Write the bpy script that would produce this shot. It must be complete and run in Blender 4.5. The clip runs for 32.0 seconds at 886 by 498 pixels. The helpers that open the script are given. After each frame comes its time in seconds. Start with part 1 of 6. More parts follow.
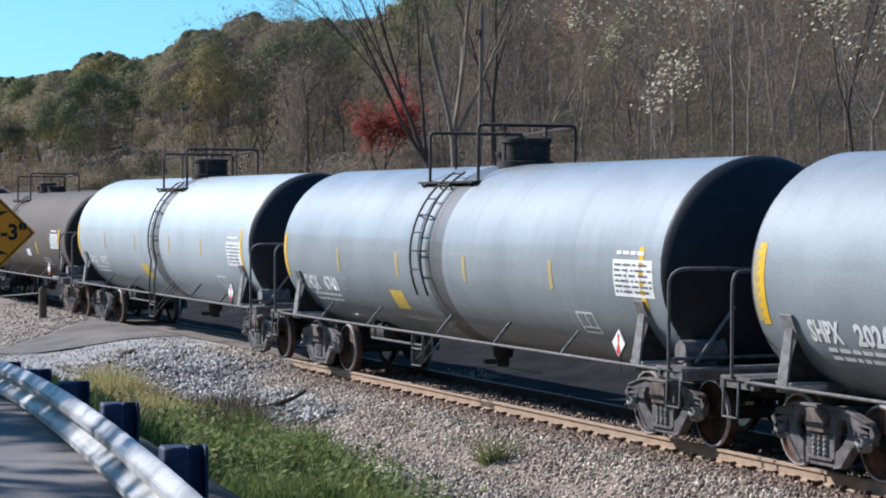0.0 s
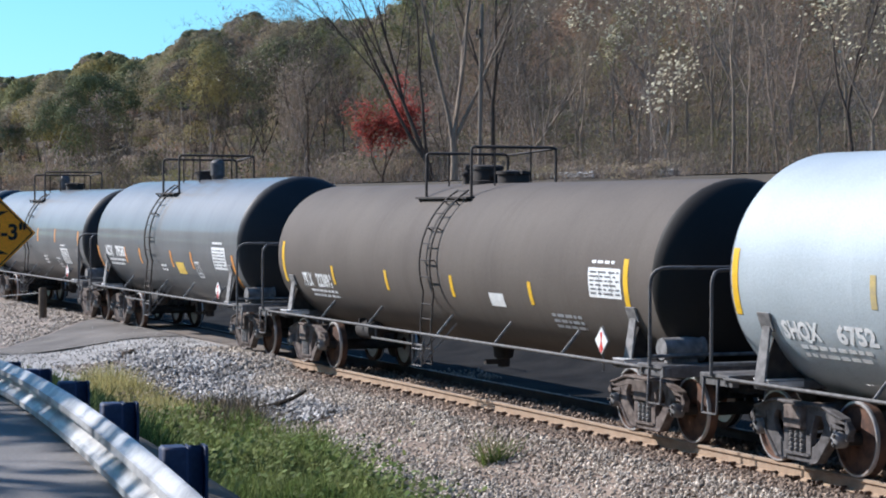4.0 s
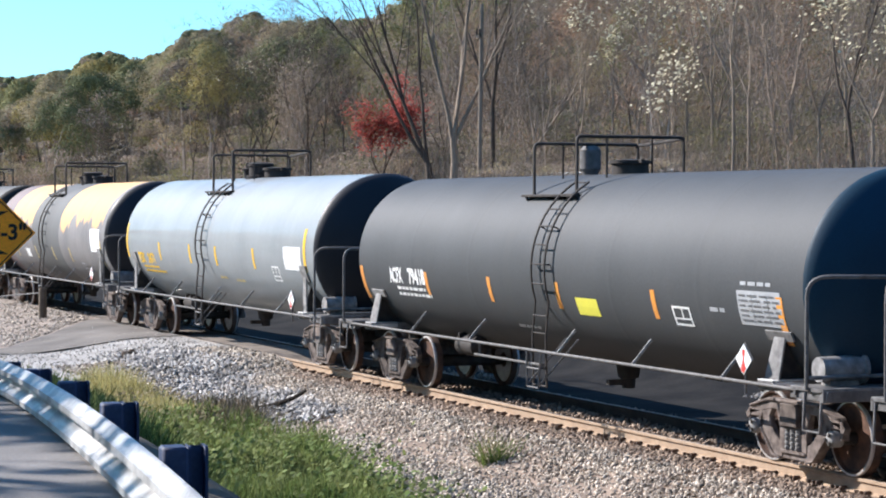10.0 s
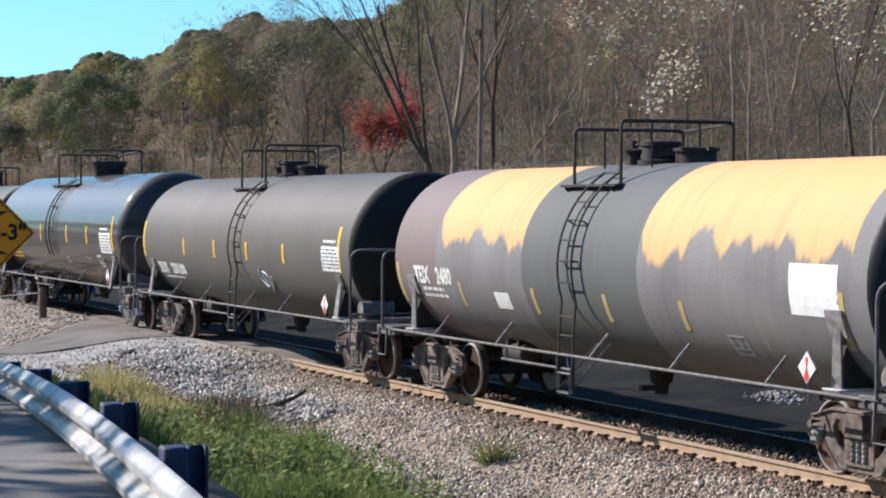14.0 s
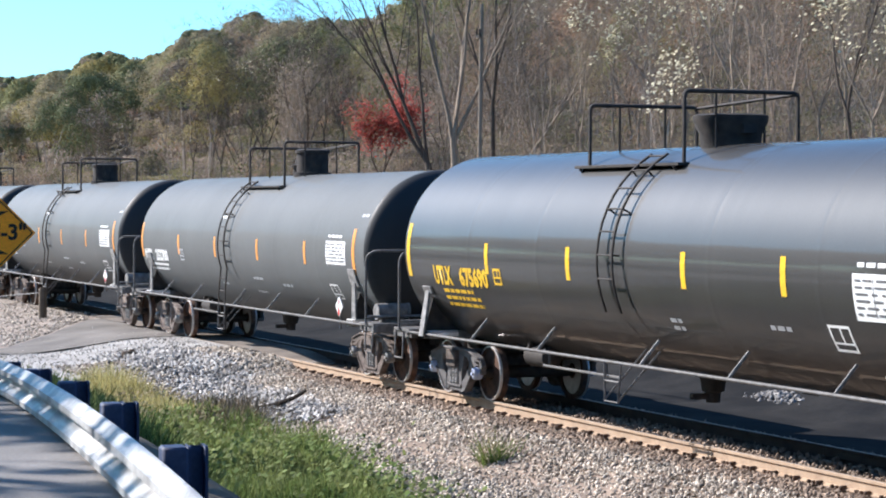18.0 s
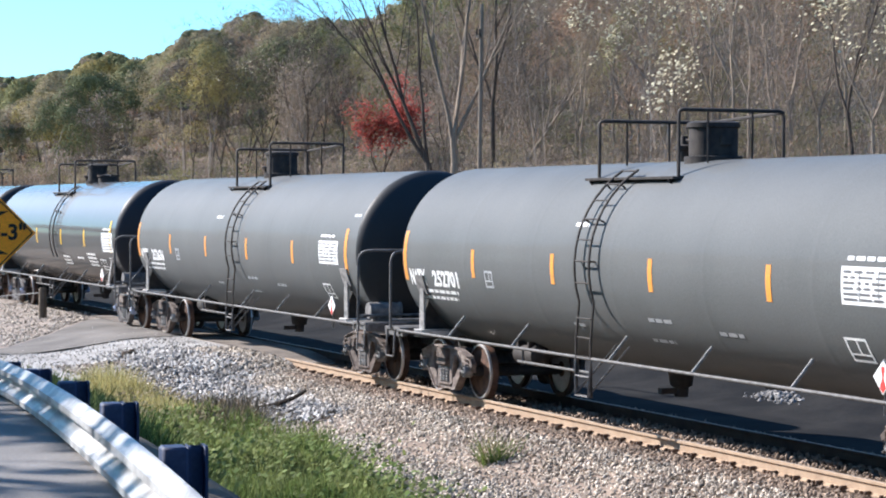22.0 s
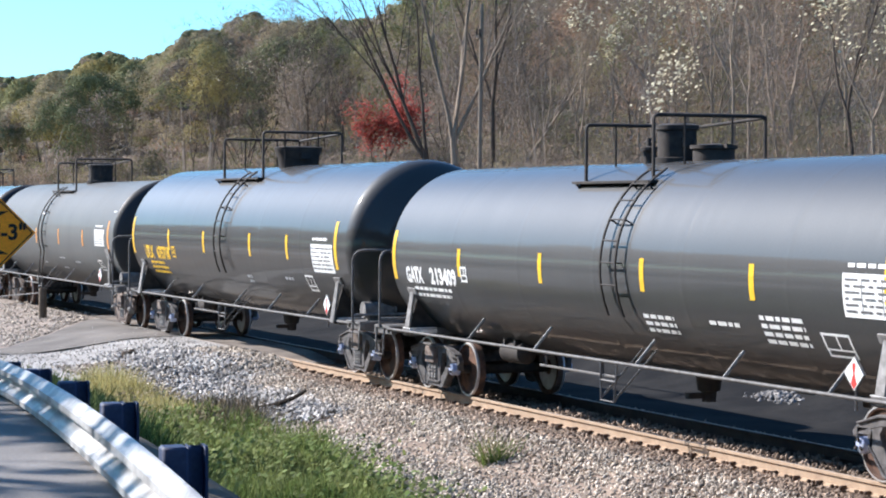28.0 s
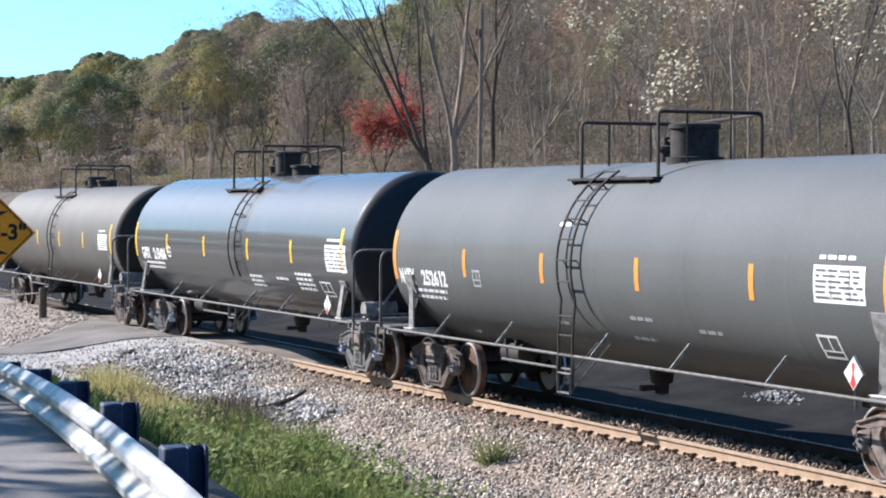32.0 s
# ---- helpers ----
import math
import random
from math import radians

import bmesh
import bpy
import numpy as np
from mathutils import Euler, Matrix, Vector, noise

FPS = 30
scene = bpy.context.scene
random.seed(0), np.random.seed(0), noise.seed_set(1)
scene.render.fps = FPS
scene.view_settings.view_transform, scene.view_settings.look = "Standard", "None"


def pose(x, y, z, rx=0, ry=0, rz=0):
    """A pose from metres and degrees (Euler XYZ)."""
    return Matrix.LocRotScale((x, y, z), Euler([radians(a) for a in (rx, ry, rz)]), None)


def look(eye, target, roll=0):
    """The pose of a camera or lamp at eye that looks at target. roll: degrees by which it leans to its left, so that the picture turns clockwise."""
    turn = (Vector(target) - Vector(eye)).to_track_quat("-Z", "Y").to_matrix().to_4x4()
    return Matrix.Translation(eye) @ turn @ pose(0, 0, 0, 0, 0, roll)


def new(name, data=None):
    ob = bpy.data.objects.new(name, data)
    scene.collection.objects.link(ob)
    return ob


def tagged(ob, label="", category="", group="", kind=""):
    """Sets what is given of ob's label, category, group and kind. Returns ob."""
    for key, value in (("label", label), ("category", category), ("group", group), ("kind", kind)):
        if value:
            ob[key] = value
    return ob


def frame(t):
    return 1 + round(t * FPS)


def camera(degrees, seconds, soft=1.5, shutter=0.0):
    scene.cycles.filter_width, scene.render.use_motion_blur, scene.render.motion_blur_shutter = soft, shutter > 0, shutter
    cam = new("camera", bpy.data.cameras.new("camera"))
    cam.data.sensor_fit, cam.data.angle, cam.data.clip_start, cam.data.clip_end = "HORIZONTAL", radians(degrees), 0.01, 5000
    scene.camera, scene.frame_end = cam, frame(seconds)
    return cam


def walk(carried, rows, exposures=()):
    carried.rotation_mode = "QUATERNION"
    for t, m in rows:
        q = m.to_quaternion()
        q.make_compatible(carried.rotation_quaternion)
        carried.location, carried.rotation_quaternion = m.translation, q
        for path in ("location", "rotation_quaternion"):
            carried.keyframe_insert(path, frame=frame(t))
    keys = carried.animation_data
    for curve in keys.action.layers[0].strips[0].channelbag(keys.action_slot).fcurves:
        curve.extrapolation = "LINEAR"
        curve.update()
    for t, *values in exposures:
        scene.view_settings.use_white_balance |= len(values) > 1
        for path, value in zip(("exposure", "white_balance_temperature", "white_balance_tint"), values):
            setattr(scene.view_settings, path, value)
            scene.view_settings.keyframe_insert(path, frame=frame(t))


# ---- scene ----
# Camera on a tripod beside the road; the railway runs along x, rail tops at z = 0.
EYE = (0.0, -15.11, 3.23)
AIM = (-27.700, -3.603, 2.610)
cam = camera(23.2, 32.0, soft=2.0)
walk(cam, [(0.0, look(EYE, AIM, 0.1)), (32.0, look(EYE, AIM, 0.1))], exposures=[(t, e, k, 15) for t, e, k in ((0.0, 0.5, 5950), (3.0, 0.44, 5950), (6.0, 1.1, 6200), (8.0, 1.0, 6250), (10.0, 1.05, 6250), (12.0, 0.72, 6300), (14.0, 0.66, 6400), (16.5, 1.0, 6250), (18.0, 1.15, 6200), (23.0, 1.18, 6200), (32.0, 1.12, 6200))])

# ---- light: clear afternoon sky and one sun ----
SUN_AZ = math.atan2(-0.80, -0.60)      # from +y towards +x
SUN_EL = radians(33)
world = bpy.data.worlds.new("sky")
scene.world = world
world.use_nodes = True
wn = world.node_tree.nodes
sky = wn.new("ShaderNodeTexSky")
sky.sky_type = "NISHITA"
sky.sun_disc = False
sky.air_density, sky.dust_density, sky.ozone_density = 1.0, 0.5, 2.5
sky.sun_elevation, sky.sun_rotation = SUN_EL, SUN_AZ
tint = wn.new("ShaderNodeMix")
tint.data_type, tint.blend_type = "RGBA", "MULTIPLY"
tint.inputs[0].default_value, tint.inputs[7].default_value = 1.0, (0.46, 0.86, 1.06, 1.0)
world.node_tree.links.new(sky.outputs[0], tint.inputs[6])
world.node_tree.links.new(tint.outputs[2], wn["Background"].inputs[0])
wn["Background"].inputs[1].default_value = 0.10
sun = new("sun", bpy.data.lights.new("sun", "SUN"))
sun.data.energy, sun.data.angle, sun.data.color = 5.0, radians(0.53), (1.0, 0.95, 0.87)
TO_SUN = Vector((math.sin(SUN_AZ) * math.cos(SUN_EL), math.cos(SUN_AZ) * math.cos(SUN_EL), math.sin(SUN_EL)))
sun.matrix_world = look(TO_SUN * 200, (0, 0, 0))


# ---- materials ----
def lin(r, g, b):
    return (r, g, b, 1.0)


def surf(name, c1, c2, rough=0.7, scale=4.0, metal=0.0, bump=0.15, fine=60.0, stretch=(1, 1, 1), coat=0.0, island=0.0, rnd=0.0, spec=0.2, sub=0.0, lo=0.35, hi=0.65):
    """Two tones mixed by a coarse noise, a fine grain over them and in the relief; island or rnd varies single pieces."""
    m = bpy.data.materials.new(name)
    m.use_nodes = True
    n, l = m.node_tree.nodes, m.node_tree.links
    b = n["Principled BSDF"]
    tc = n.new("ShaderNodeTexCoord")
    mp = n.new("ShaderNodeMapping")
    mp.inputs["Scale"].default_value = stretch
    l.new(tc.outputs["Object"], mp.inputs[0])
    big = n.new("ShaderNodeTexNoise")
    big.inputs["Scale"].default_value, big.inputs["Detail"].default_value = scale, 5.0
    l.new(mp.outputs[0], big.inputs["Vector"])
    sm = n.new("ShaderNodeTexNoise")
    sm.inputs["Scale"].default_value, sm.inputs["Detail"].default_value = fine, 3.0
    l.new(tc.outputs["Object"], sm.inputs["Vector"])
    ramp = n.new("ShaderNodeMapRange")
    ramp.inputs[1].default_value, ramp.inputs[2].default_value = lo, hi
    l.new(big.outputs[0], ramp.inputs[0])
    mix = n.new("ShaderNodeMix")
    mix.data_type = "RGBA"
    mix.inputs[6].default_value, mix.inputs[7].default_value = lin(*c1), lin(*c2)
    l.new(ramp.outputs[0], mix.inputs[0])
    hs = n.new("ShaderNodeHueSaturation")
    l.new(mix.outputs[2], hs.inputs["Color"])
    val = n.new("ShaderNodeMapRange")
    val.inputs[1].default_value, val.inputs[2].default_value = 0.25, 0.75
    val.inputs[3].default_value, val.inputs[4].default_value = 0.85, 1.15
    l.new(sm.outputs[0], val.inputs[0])
    out = val.outputs[0]
    if island or rnd:
        k = island or rnd
        src = n.new("ShaderNodeNewGeometry").outputs["Random Per Island"] if island else n.new("ShaderNodeObjectInfo").outputs["Random"]
        vr = n.new("ShaderNodeMapRange")
        vr.inputs[3].default_value, vr.inputs[4].default_value = 1.0 - k, 1.0 + k
        l.new(src, vr.inputs[0])
        mu = n.new("ShaderNodeMath")
        mu.operation = "MULTIPLY"
        l.new(vr.outputs[0], mu.inputs[0])
        l.new(out, mu.inputs[1])
        out = mu.outputs[0]
    l.new(out, hs.inputs["Value"])
    l.new(hs.outputs[0], b.inputs["Base Color"])
    b.inputs["Roughness"].default_value, b.inputs["Metallic"].default_value = rough, metal
    b.inputs["Coat Weight"].default_value = coat
    b.inputs["Coat Roughness"].default_value = 0.08
    b.inputs["Specular IOR Level"].default_value = spec
    if bump:
        bp = n.new("ShaderNodeBump")
        bp.inputs["Strength"].default_value, bp.inputs["Distance"].default_value = bump, 0.01
        l.new(sm.outputs[0], bp.inputs["Height"])
        l.new(bp.outputs[0], b.inputs["Normal"])
    return m


STEEL = surf("sooty_steel", (0.030, 0.027, 0.026), (0.060, 0.050, 0.043), 0.75, 6, 0, 0.25, 80)
CASTING = surf("pale_dusty_casting", (0.27, 0.26, 0.25), (0.15, 0.143, 0.137), 0.75, 9, 0, 0.2, 90, rnd=0.25)
FRAME = surf("dusty_cast_steel", (0.20, 0.165, 0.145), (0.09, 0.072, 0.064), 0.85, 9, 0, 0.3, 90, rnd=0.35, spec=0.1)
RUSTY = surf("rusty_wheel", (0.15, 0.08, 0.052), (0.055, 0.036, 0.03), 0.75, 5, 0.1, 0.25, 60, rnd=0.4)
TREAD = surf("worn_bright_steel", (0.60, 0.57, 0.55), (0.48, 0.45, 0.43), 0.4, 12, 0.5, 0.05, 120)
PIPE = surf("grey_pipe", (0.17, 0.162, 0.158), (0.10, 0.095, 0.09), 0.65, 8, 0.1, 0.15, 90)
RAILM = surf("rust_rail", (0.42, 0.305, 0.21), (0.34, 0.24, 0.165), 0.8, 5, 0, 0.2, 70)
# far rail: the same rust with the train's shade put into its colour
SHADED_RAIL = surf("shaded_rust_rail", (0.075, 0.055, 0.045), (0.05, 0.038, 0.033), 0.85, 5, 0, 0.2, 70)
RAILTOP = surf("polished_rail_top", (0.44, 0.36, 0.29), (0.38, 0.30, 0.24), 0.5, 9, 0.2, 0.05, 90)
TIEM = surf("creosote_timber", (0.075, 0.055, 0.042), (0.13, 0.10, 0.075), 0.9, 5, 0, 0.5, 40, (1, 6, 6), rnd=0.3)
PLATE = surf("rusty_tie_plate", (0.13, 0.085, 0.06), (0.07, 0.05, 0.04), 0.85, 14, 0, 0.4, 80, rnd=0.3)
BALLAST = surf("ballast_stone", (0.50, 0.435, 0.36), (0.36, 0.305, 0.25), 0.9, 1.2, 0, 0.3, 40, island=0.68)
DIRTY = surf("oily_brown_ballast", (0.33, 0.25, 0.19), (0.20, 0.152, 0.118), 0.9, 1.6, 0, 0.3, 40, island=0.45)
BEDDING = surf("ballast_fines", (0.32, 0.245, 0.19), (0.19, 0.148, 0.118), 0.95, 3, 0, 0.8, 25, spec=0.05)
GRAVEL = surf("pale_gravel", (0.40, 0.378, 0.355), (0.30, 0.284, 0.265), 0.95, 0.9, 0, 0.7, 18)
RIPRAP = surf("grey_broken_stone", (0.47, 0.445, 0.415), (0.25, 0.237, 0.222), 0.9, 1.0, 0, 0.3, 30, island=0.75)
ASPHALT = surf("worn_asphalt", (0.21, 0.19, 0.17), (0.125, 0.114, 0.103), 0.9, 0.6, 0, 0.6, 45, spec=0.1)
PACKED = surf("packed_brown_gravel", (0.24, 0.205, 0.175), (0.15, 0.13, 0.112), 0.95, 1.1, 0, 0.6, 30, spec=0.08)
SHOULDER = surf("tan_gravel", (0.33, 0.275, 0.23), (0.22, 0.182, 0.152), 0.95, 1.3, 0, 0.7, 22, spec=0.08)
ROADM = surf("grey_road_asphalt", (0.22, 0.208, 0.197), (0.165, 0.156, 0.148), 0.9, 0.9, 0, 0.5, 45, spec=0.1)
EARTH = surf("earth_and_leaves", (0.10, 0.078, 0.056), (0.062, 0.052, 0.037), 0.95, 0.25, 0, 0.6, 6)
GRASSM = surf("grass_blades", (0.085, 0.135, 0.033), (0.205, 0.23, 0.082), 0.8, 1.4, 0, 0, 30, island=0.5, spec=0.15)
STRAWM = surf("dry_grass_blades", (0.46, 0.41, 0.19), (0.34, 0.31, 0.13), 0.7, 1.5, 0, 0, 30, island=0.35, spec=0.15)
STALKS = surf("dead_stalks", (0.26, 0.215, 0.15), (0.15, 0.122, 0.09), 0.9, 1.5, 0, 0, 30, island=0.4, spec=0.08)
GALV = surf("galvanised_steel", (0.43, 0.425, 0.415), (0.23, 0.226, 0.222), 0.5, 2.2, 0.1, 0.05, 40, lo=0.4, hi=0.6)
BLOCKM = surf("dark_blue_block", (0.030, 0.042, 0.085), (0.045, 0.055, 0.095), 0.6, 6, 0, 0.2, 50)
POSTM = surf("weathered_wood", (0.16, 0.12, 0.085), (0.09, 0.068, 0.05), 0.85, 5, 0, 0.5, 50, (6, 6, 1))
BARK = surf("grey_bark", (0.33, 0.255, 0.19), (0.21, 0.165, 0.125), 0.95, 3, 0, 0.5, 30, (4, 4, 1), spec=0.08)
DARKBARK = surf("dark_bark", (0.12, 0.092, 0.072), (0.07, 0.055, 0.045), 0.95, 3, 0, 0.5, 30, (4, 4, 1), spec=0.08)
TWIGM = surf("twigs", (0.33, 0.275, 0.23), (0.20, 0.168, 0.142), 0.9, 0.12, 0, 0, 5, island=0.45, spec=0.15)
LEAF_G = surf("dull_green_leaves", (0.185, 0.19, 0.082), (0.265, 0.238, 0.115), 0.8, 0.11, 0, 0, 0.5, island=0.28, spec=0.04)
LEAF_O = surf("olive_brown_leaves", (0.34, 0.28, 0.175), (0.25, 0.215, 0.128), 0.8, 0.10, 0, 0, 0.5, island=0.28, spec=0.04)
LEAF_B = surf("brown_leaves", (0.205, 0.166, 0.138), (0.30, 0.24, 0.195), 0.8, 0.12, 0, 0, 0.5, island=0.38, spec=0.04)
LEAF_D = surf("dark_green_leaves", (0.115, 0.128, 0.063), (0.17, 0.17, 0.086), 0.8, 0.11, 0, 0, 0.5, island=0.28, spec=0.04)
LEAF_Y = surf("golden_olive_leaves", (0.33, 0.265, 0.10), (0.24, 0.20, 0.08), 0.65, 0.11, 0, 0, 0.5, island=0.25, spec=0.04)
LEAF_K = surf("drab_brown_leaves", (0.175, 0.142, 0.108), (0.26, 0.205, 0.15), 0.8, 0.12, 0, 0, 0.5, island=0.38, spec=0.04)
LEAF_S = surf("russet_leaves", (0.23, 0.145, 0.098), (0.30, 0.19, 0.125), 0.8, 0.12, 0, 0, 0.5, island=0.32, spec=0.04)
LEAF_U = surf("umber_leaves", (0.10, 0.082, 0.066), (0.15, 0.122, 0.096), 0.8, 0.12, 0, 0, 0.5, island=0.32, spec=0.04)
LEAF_W = surf("pale_yellow_leaves", (0.80, 0.74, 0.55), (0.68, 0.60, 0.38), 0.6, 0.4, 0, 0, 2, island=0.3, spec=0.04)
LEAF_R = surf("red_leaves", (0.44, 0.10, 0.075), (0.28, 0.055, 0.045), 0.7, 0.9, 0, 0, 2, island=0.4, spec=0.05)
SIGNY = surf("faded_yellow_sheeting", (0.95, 0.34, 0.02), (0.85, 0.30, 0.02), 0.45, 3, 0, 0.0, 30)
BLACKP = surf("black_paint", (0.012, 0.012, 0.013), (0.02, 0.02, 0.021), 0.5, 6, 0, 0, 40)
WHITEP = surf("white_lettering", (0.85, 0.85, 0.83), (0.74, 0.74, 0.72), 0.6, 5, 0, 0, 40)
PALEP = surf("faded_stencil", (0.42, 0.43, 0.44), (0.34, 0.35, 0.36), 0.6, 5, 0, 0, 40)
YELLOWP = surf("yellow_lettering", (0.80, 0.50, 0.03), (0.70, 0.42, 0.03), 0.6, 5, 0, 0, 40)
STRIPY = surf("yellow_reflective_strip", (0.85, 0.52, 0.03), (0.75, 0.45, 0.04), 0.35, 8, 0, 0, 60)
STRIPO = surf("orange_reflective_strip", (0.80, 0.33, 0.06), (0.70, 0.30, 0.08), 0.35, 8, 0, 0, 60)
REDP = surf("red_placard", (0.65, 0.06, 0.05), (0.55, 0.06, 0.05), 0.5, 8, 0, 0, 60)
SEALY = surf("mustard_panel", (0.82, 0.58, 0.12), (0.75, 0.50, 0.10), 0.5, 5, 0, 0, 60)
LEMON = surf("lemon_panel", (0.82, 0.76, 0.10), (0.75, 0.70, 0.10), 0.5, 5, 0, 0, 60)

# near-black ground tone that stands in for the train's shade
SHADE_GROUND = surf("shade_dark_ground", (0.016, 0.0163, 0.0172), (0.030, 0.029, 0.028), 0.95, 0.8, 0, 0.6, 12, spec=0.03)


def leafy(m, share=0.3):
    """Lets light through a leaf material."""
    n, l = m.node_tree.nodes, m.node_tree.links
    b, out = n["Principled BSDF"], n["Material Output"]
    t = n.new("ShaderNodeBsdfTranslucent")
    l.new(b.inputs["Base Color"].links[0].from_socket, t.inputs[0])
    mx = n.new("ShaderNodeMixShader")
    mx.inputs[0].default_value = share
    l.new(b.outputs[0], mx.inputs[1])
    l.new(t.outputs[0], mx.inputs[2])
    l.new(mx.outputs[0], out.inputs[0])


for m, share in ((LEAF_G, 0.2), (LEAF_D, 0.15), (LEAF_Y, 0.25), (LEAF_O, 0.3), (LEAF_B, 0.4), (LEAF_K, 0.3), (LEAF_S, 0.35), (LEAF_U, 0.2), (LEAF_W, 0.4), (LEAF_R, 0.3), (GRASSM, 0.35), (STRAWM, 0.35), (TWIGM, 0.2)):
    leafy(m, share)


# ---- mesh building ----
class Shape:
    """Collects vertices and faces of one part."""

    def __init__(self):
        self.v, self.f = [], []

    def add(self, v, f):
        o = len(self.v)
        self.v += [tuple(p) for p in v]
        self.f += [tuple(i + o for i in q) for q in f]
        return self

    def box(self, x, y, z, sx, sy, sz, m=None):
        v = [Vector((x + i * sx / 2, y + j * sy / 2, z + k * sz / 2)) for i in (-1, 1) for j in (-1, 1) for k in (-1, 1)]
        if m is not None:
            v = [m @ p for p in v]
        return self.add(v, [(0, 1, 3, 2), (4, 6, 7, 5), (0, 4, 5, 1), (2, 3, 7, 6), (0, 2, 6, 4), (1, 5, 7, 3)])

    def tube(self, pts, r, n=6, r2=None):
        pts = [Vector(p) for p in pts]
        rs = [r + ((r2 if r2 is not None else r) - r) * i / max(1, len(pts) - 1) for i in range(len(pts))]
        v, f, side = [], [], None
        for i, p in enumerate(pts):
            d = (pts[min(i + 1, len(pts) - 1)] - pts[max(i - 1, 0)]).normalized()
            if side is None:
                side = d.cross(Vector((0, 0, 1)) if abs(d.z) < 0.9 else Vector((1, 0, 0))).normalized()
            side = (side - d * side.dot(d)).normalized()
            up = d.cross(side)
            v += [p + (side * math.cos(a) + up * math.sin(a)) * rs[i] for a in (2 * math.pi * k / n for k in range(n))]
        for i in range(len(pts) - 1):
            for k in range(n):
                a, b = i * n + k, i * n + (k + 1) % n
                f.append((a, b, b + n, a + n))
        f.append(tuple(range(n - 1, -1, -1)))
        f.append(tuple(range((len(pts) - 1) * n, len(pts) * n)))
        return self.add(v, f)

    def lathe(self, prof, n=32, axis="x", at=(0, 0, 0), arc=None):
        """prof: (along, radius) pairs turned about an axis."""
        v, f = [], []
        for s, r in prof:
            for k in range(n):
                a = 2 * math.pi * k / n
                c, d = r * math.cos(a), r * math.sin(a)
                p = {"x": (s, c, d), "y": (d, s, c), "z": (c, d, s)}[axis]
                v.append((p[0] + at[0], p[1] + at[1], p[2] + at[2]))
        for i in range(len(prof) - 1):
            for k in range(n):
                a, b = i * n + k, i * n + (k + 1) % n
                f.append((a, b, b + n, a + n))
        if prof[0][1] > 1e-6:
            f.append(tuple(range(n - 1, -1, -1)))
        if prof[-1][1] > 1e-6:
            f.append(tuple(range((len(prof) - 1) * n, len(prof) * n)))
        return self.add(v, f)

    def prism(self, poly, y0, y1):
        """A polygon in x and z, thick along y."""
        n = len(poly)
        v = [(x, y0, z) for x, z in poly] + [(x, y1, z) for x, z in poly]
        f = [tuple(range(n)), tuple(range(2 * n - 1, n - 1, -1))]
        f += [(i, i + n, (i + 1) % n + n, (i + 1) % n) for i in range(n)]
        return self.add(v, f)


def mesh_of(key, shape, mat, bevel=0.0, smooth=40):
    me = bpy.data.meshes.new(key)
    me.from_pydata(shape.v, [], shape.f)
    bm = bmesh.new()
    bm.from_mesh(me)
    bmesh.ops.recalc_face_normals(bm, faces=bm.faces)
    if bevel:
        es = [e for e in bm.edges if len(e.link_faces) == 2 and e.calc_face_angle(0) > 0.6]
        bmesh.ops.bevel(bm, geom=es, offset=bevel, segments=1, affect="EDGES")
    bm.to_mesh(me)
    bm.free()
    if smooth:
        me.polygons.foreach_set("use_smooth", [True] * len(me.polygons))
        me.set_sharp_from_angle(angle=radians(smooth))
    me.materials.append(mat)
    return me


def part(name, me, parent=None, at=None, label=""):
    """One mesh object, under a thing or a part."""
    ob = new(name, me)
    ob.parent = parent
    if at is not None:
        ob.matrix_basis = at
    return tagged(ob, label) if label else ob


def thing(name, at, label, category, group="", kind=""):
    ob = new(name)
    ob.matrix_basis = at
    ob.empty_display_size = 0.3
    return tagged(ob, label, category, group, kind)


def sheet(name, xs, ys, height, mat, label="", smooth=True, kind="structure"):
    """A height field over the grid xs by ys."""
    X, Y = np.meshgrid(xs, ys, indexing="ij")
    Z = height(X, Y)
    nx, ny = X.shape
    i = (np.arange(nx - 1)[:, None] * ny + np.arange(ny - 1)[None, :]).ravel()
    return raw(name, np.stack([X, Y, Z], -1).reshape(-1, 3), np.stack([i, i + ny, i + ny + 1, i + 1], 1), mat, label, kind, smooth)


def raw(name, v, f, mat, label="", kind="", smooth=False, parent=None, idx=None):
    """A mesh from arrays: all faces have as many corners as f has columns."""
    me = bpy.data.meshes.new(name)
    nf, k = f.shape
    me.vertices.add(len(v))
    me.vertices.foreach_set("co", np.ascontiguousarray(v, np.float32).ravel())
    me.loops.add(nf * k)
    me.loops.foreach_set("vertex_index", np.ascontiguousarray(f, np.int32).ravel())
    me.polygons.add(nf)
    me.polygons.foreach_set("loop_start", np.arange(0, nf * k, k, dtype=np.int32))
    if smooth:
        me.polygons.foreach_set("use_smooth", np.ones(nf, bool))
    for m in mat if isinstance(mat, (list, tuple)) else [mat]:
        me.materials.append(m)
    if idx is not None:
        me.polygons.foreach_set("material_index", np.ascontiguousarray(idx, np.int32))
    me.update(calc_edges=True)
    ob = new(name, me)
    ob.parent = parent
    return tagged(ob, label, kind=kind)


rng = np.random.default_rng(7)


def sstep(a, b, x):
    t = np.clip((x - a) / (b - a), 0, 1)
    return t * t * (3 - 2 * t)


def wavy(x, y, s, seed=0.0):
    """A cheap smooth unevenness in -1..1."""
    return (np.sin(x * s + 1.3 + seed) * np.cos(y * s * 1.17 - 0.7 + seed) + 0.6 * np.sin(x * s * 2.3 - y * s * 1.9 + 2.1 + seed) + 0.4 * np.cos(x * s * 4.1 + y * s * 3.7 + seed)) / 2.0


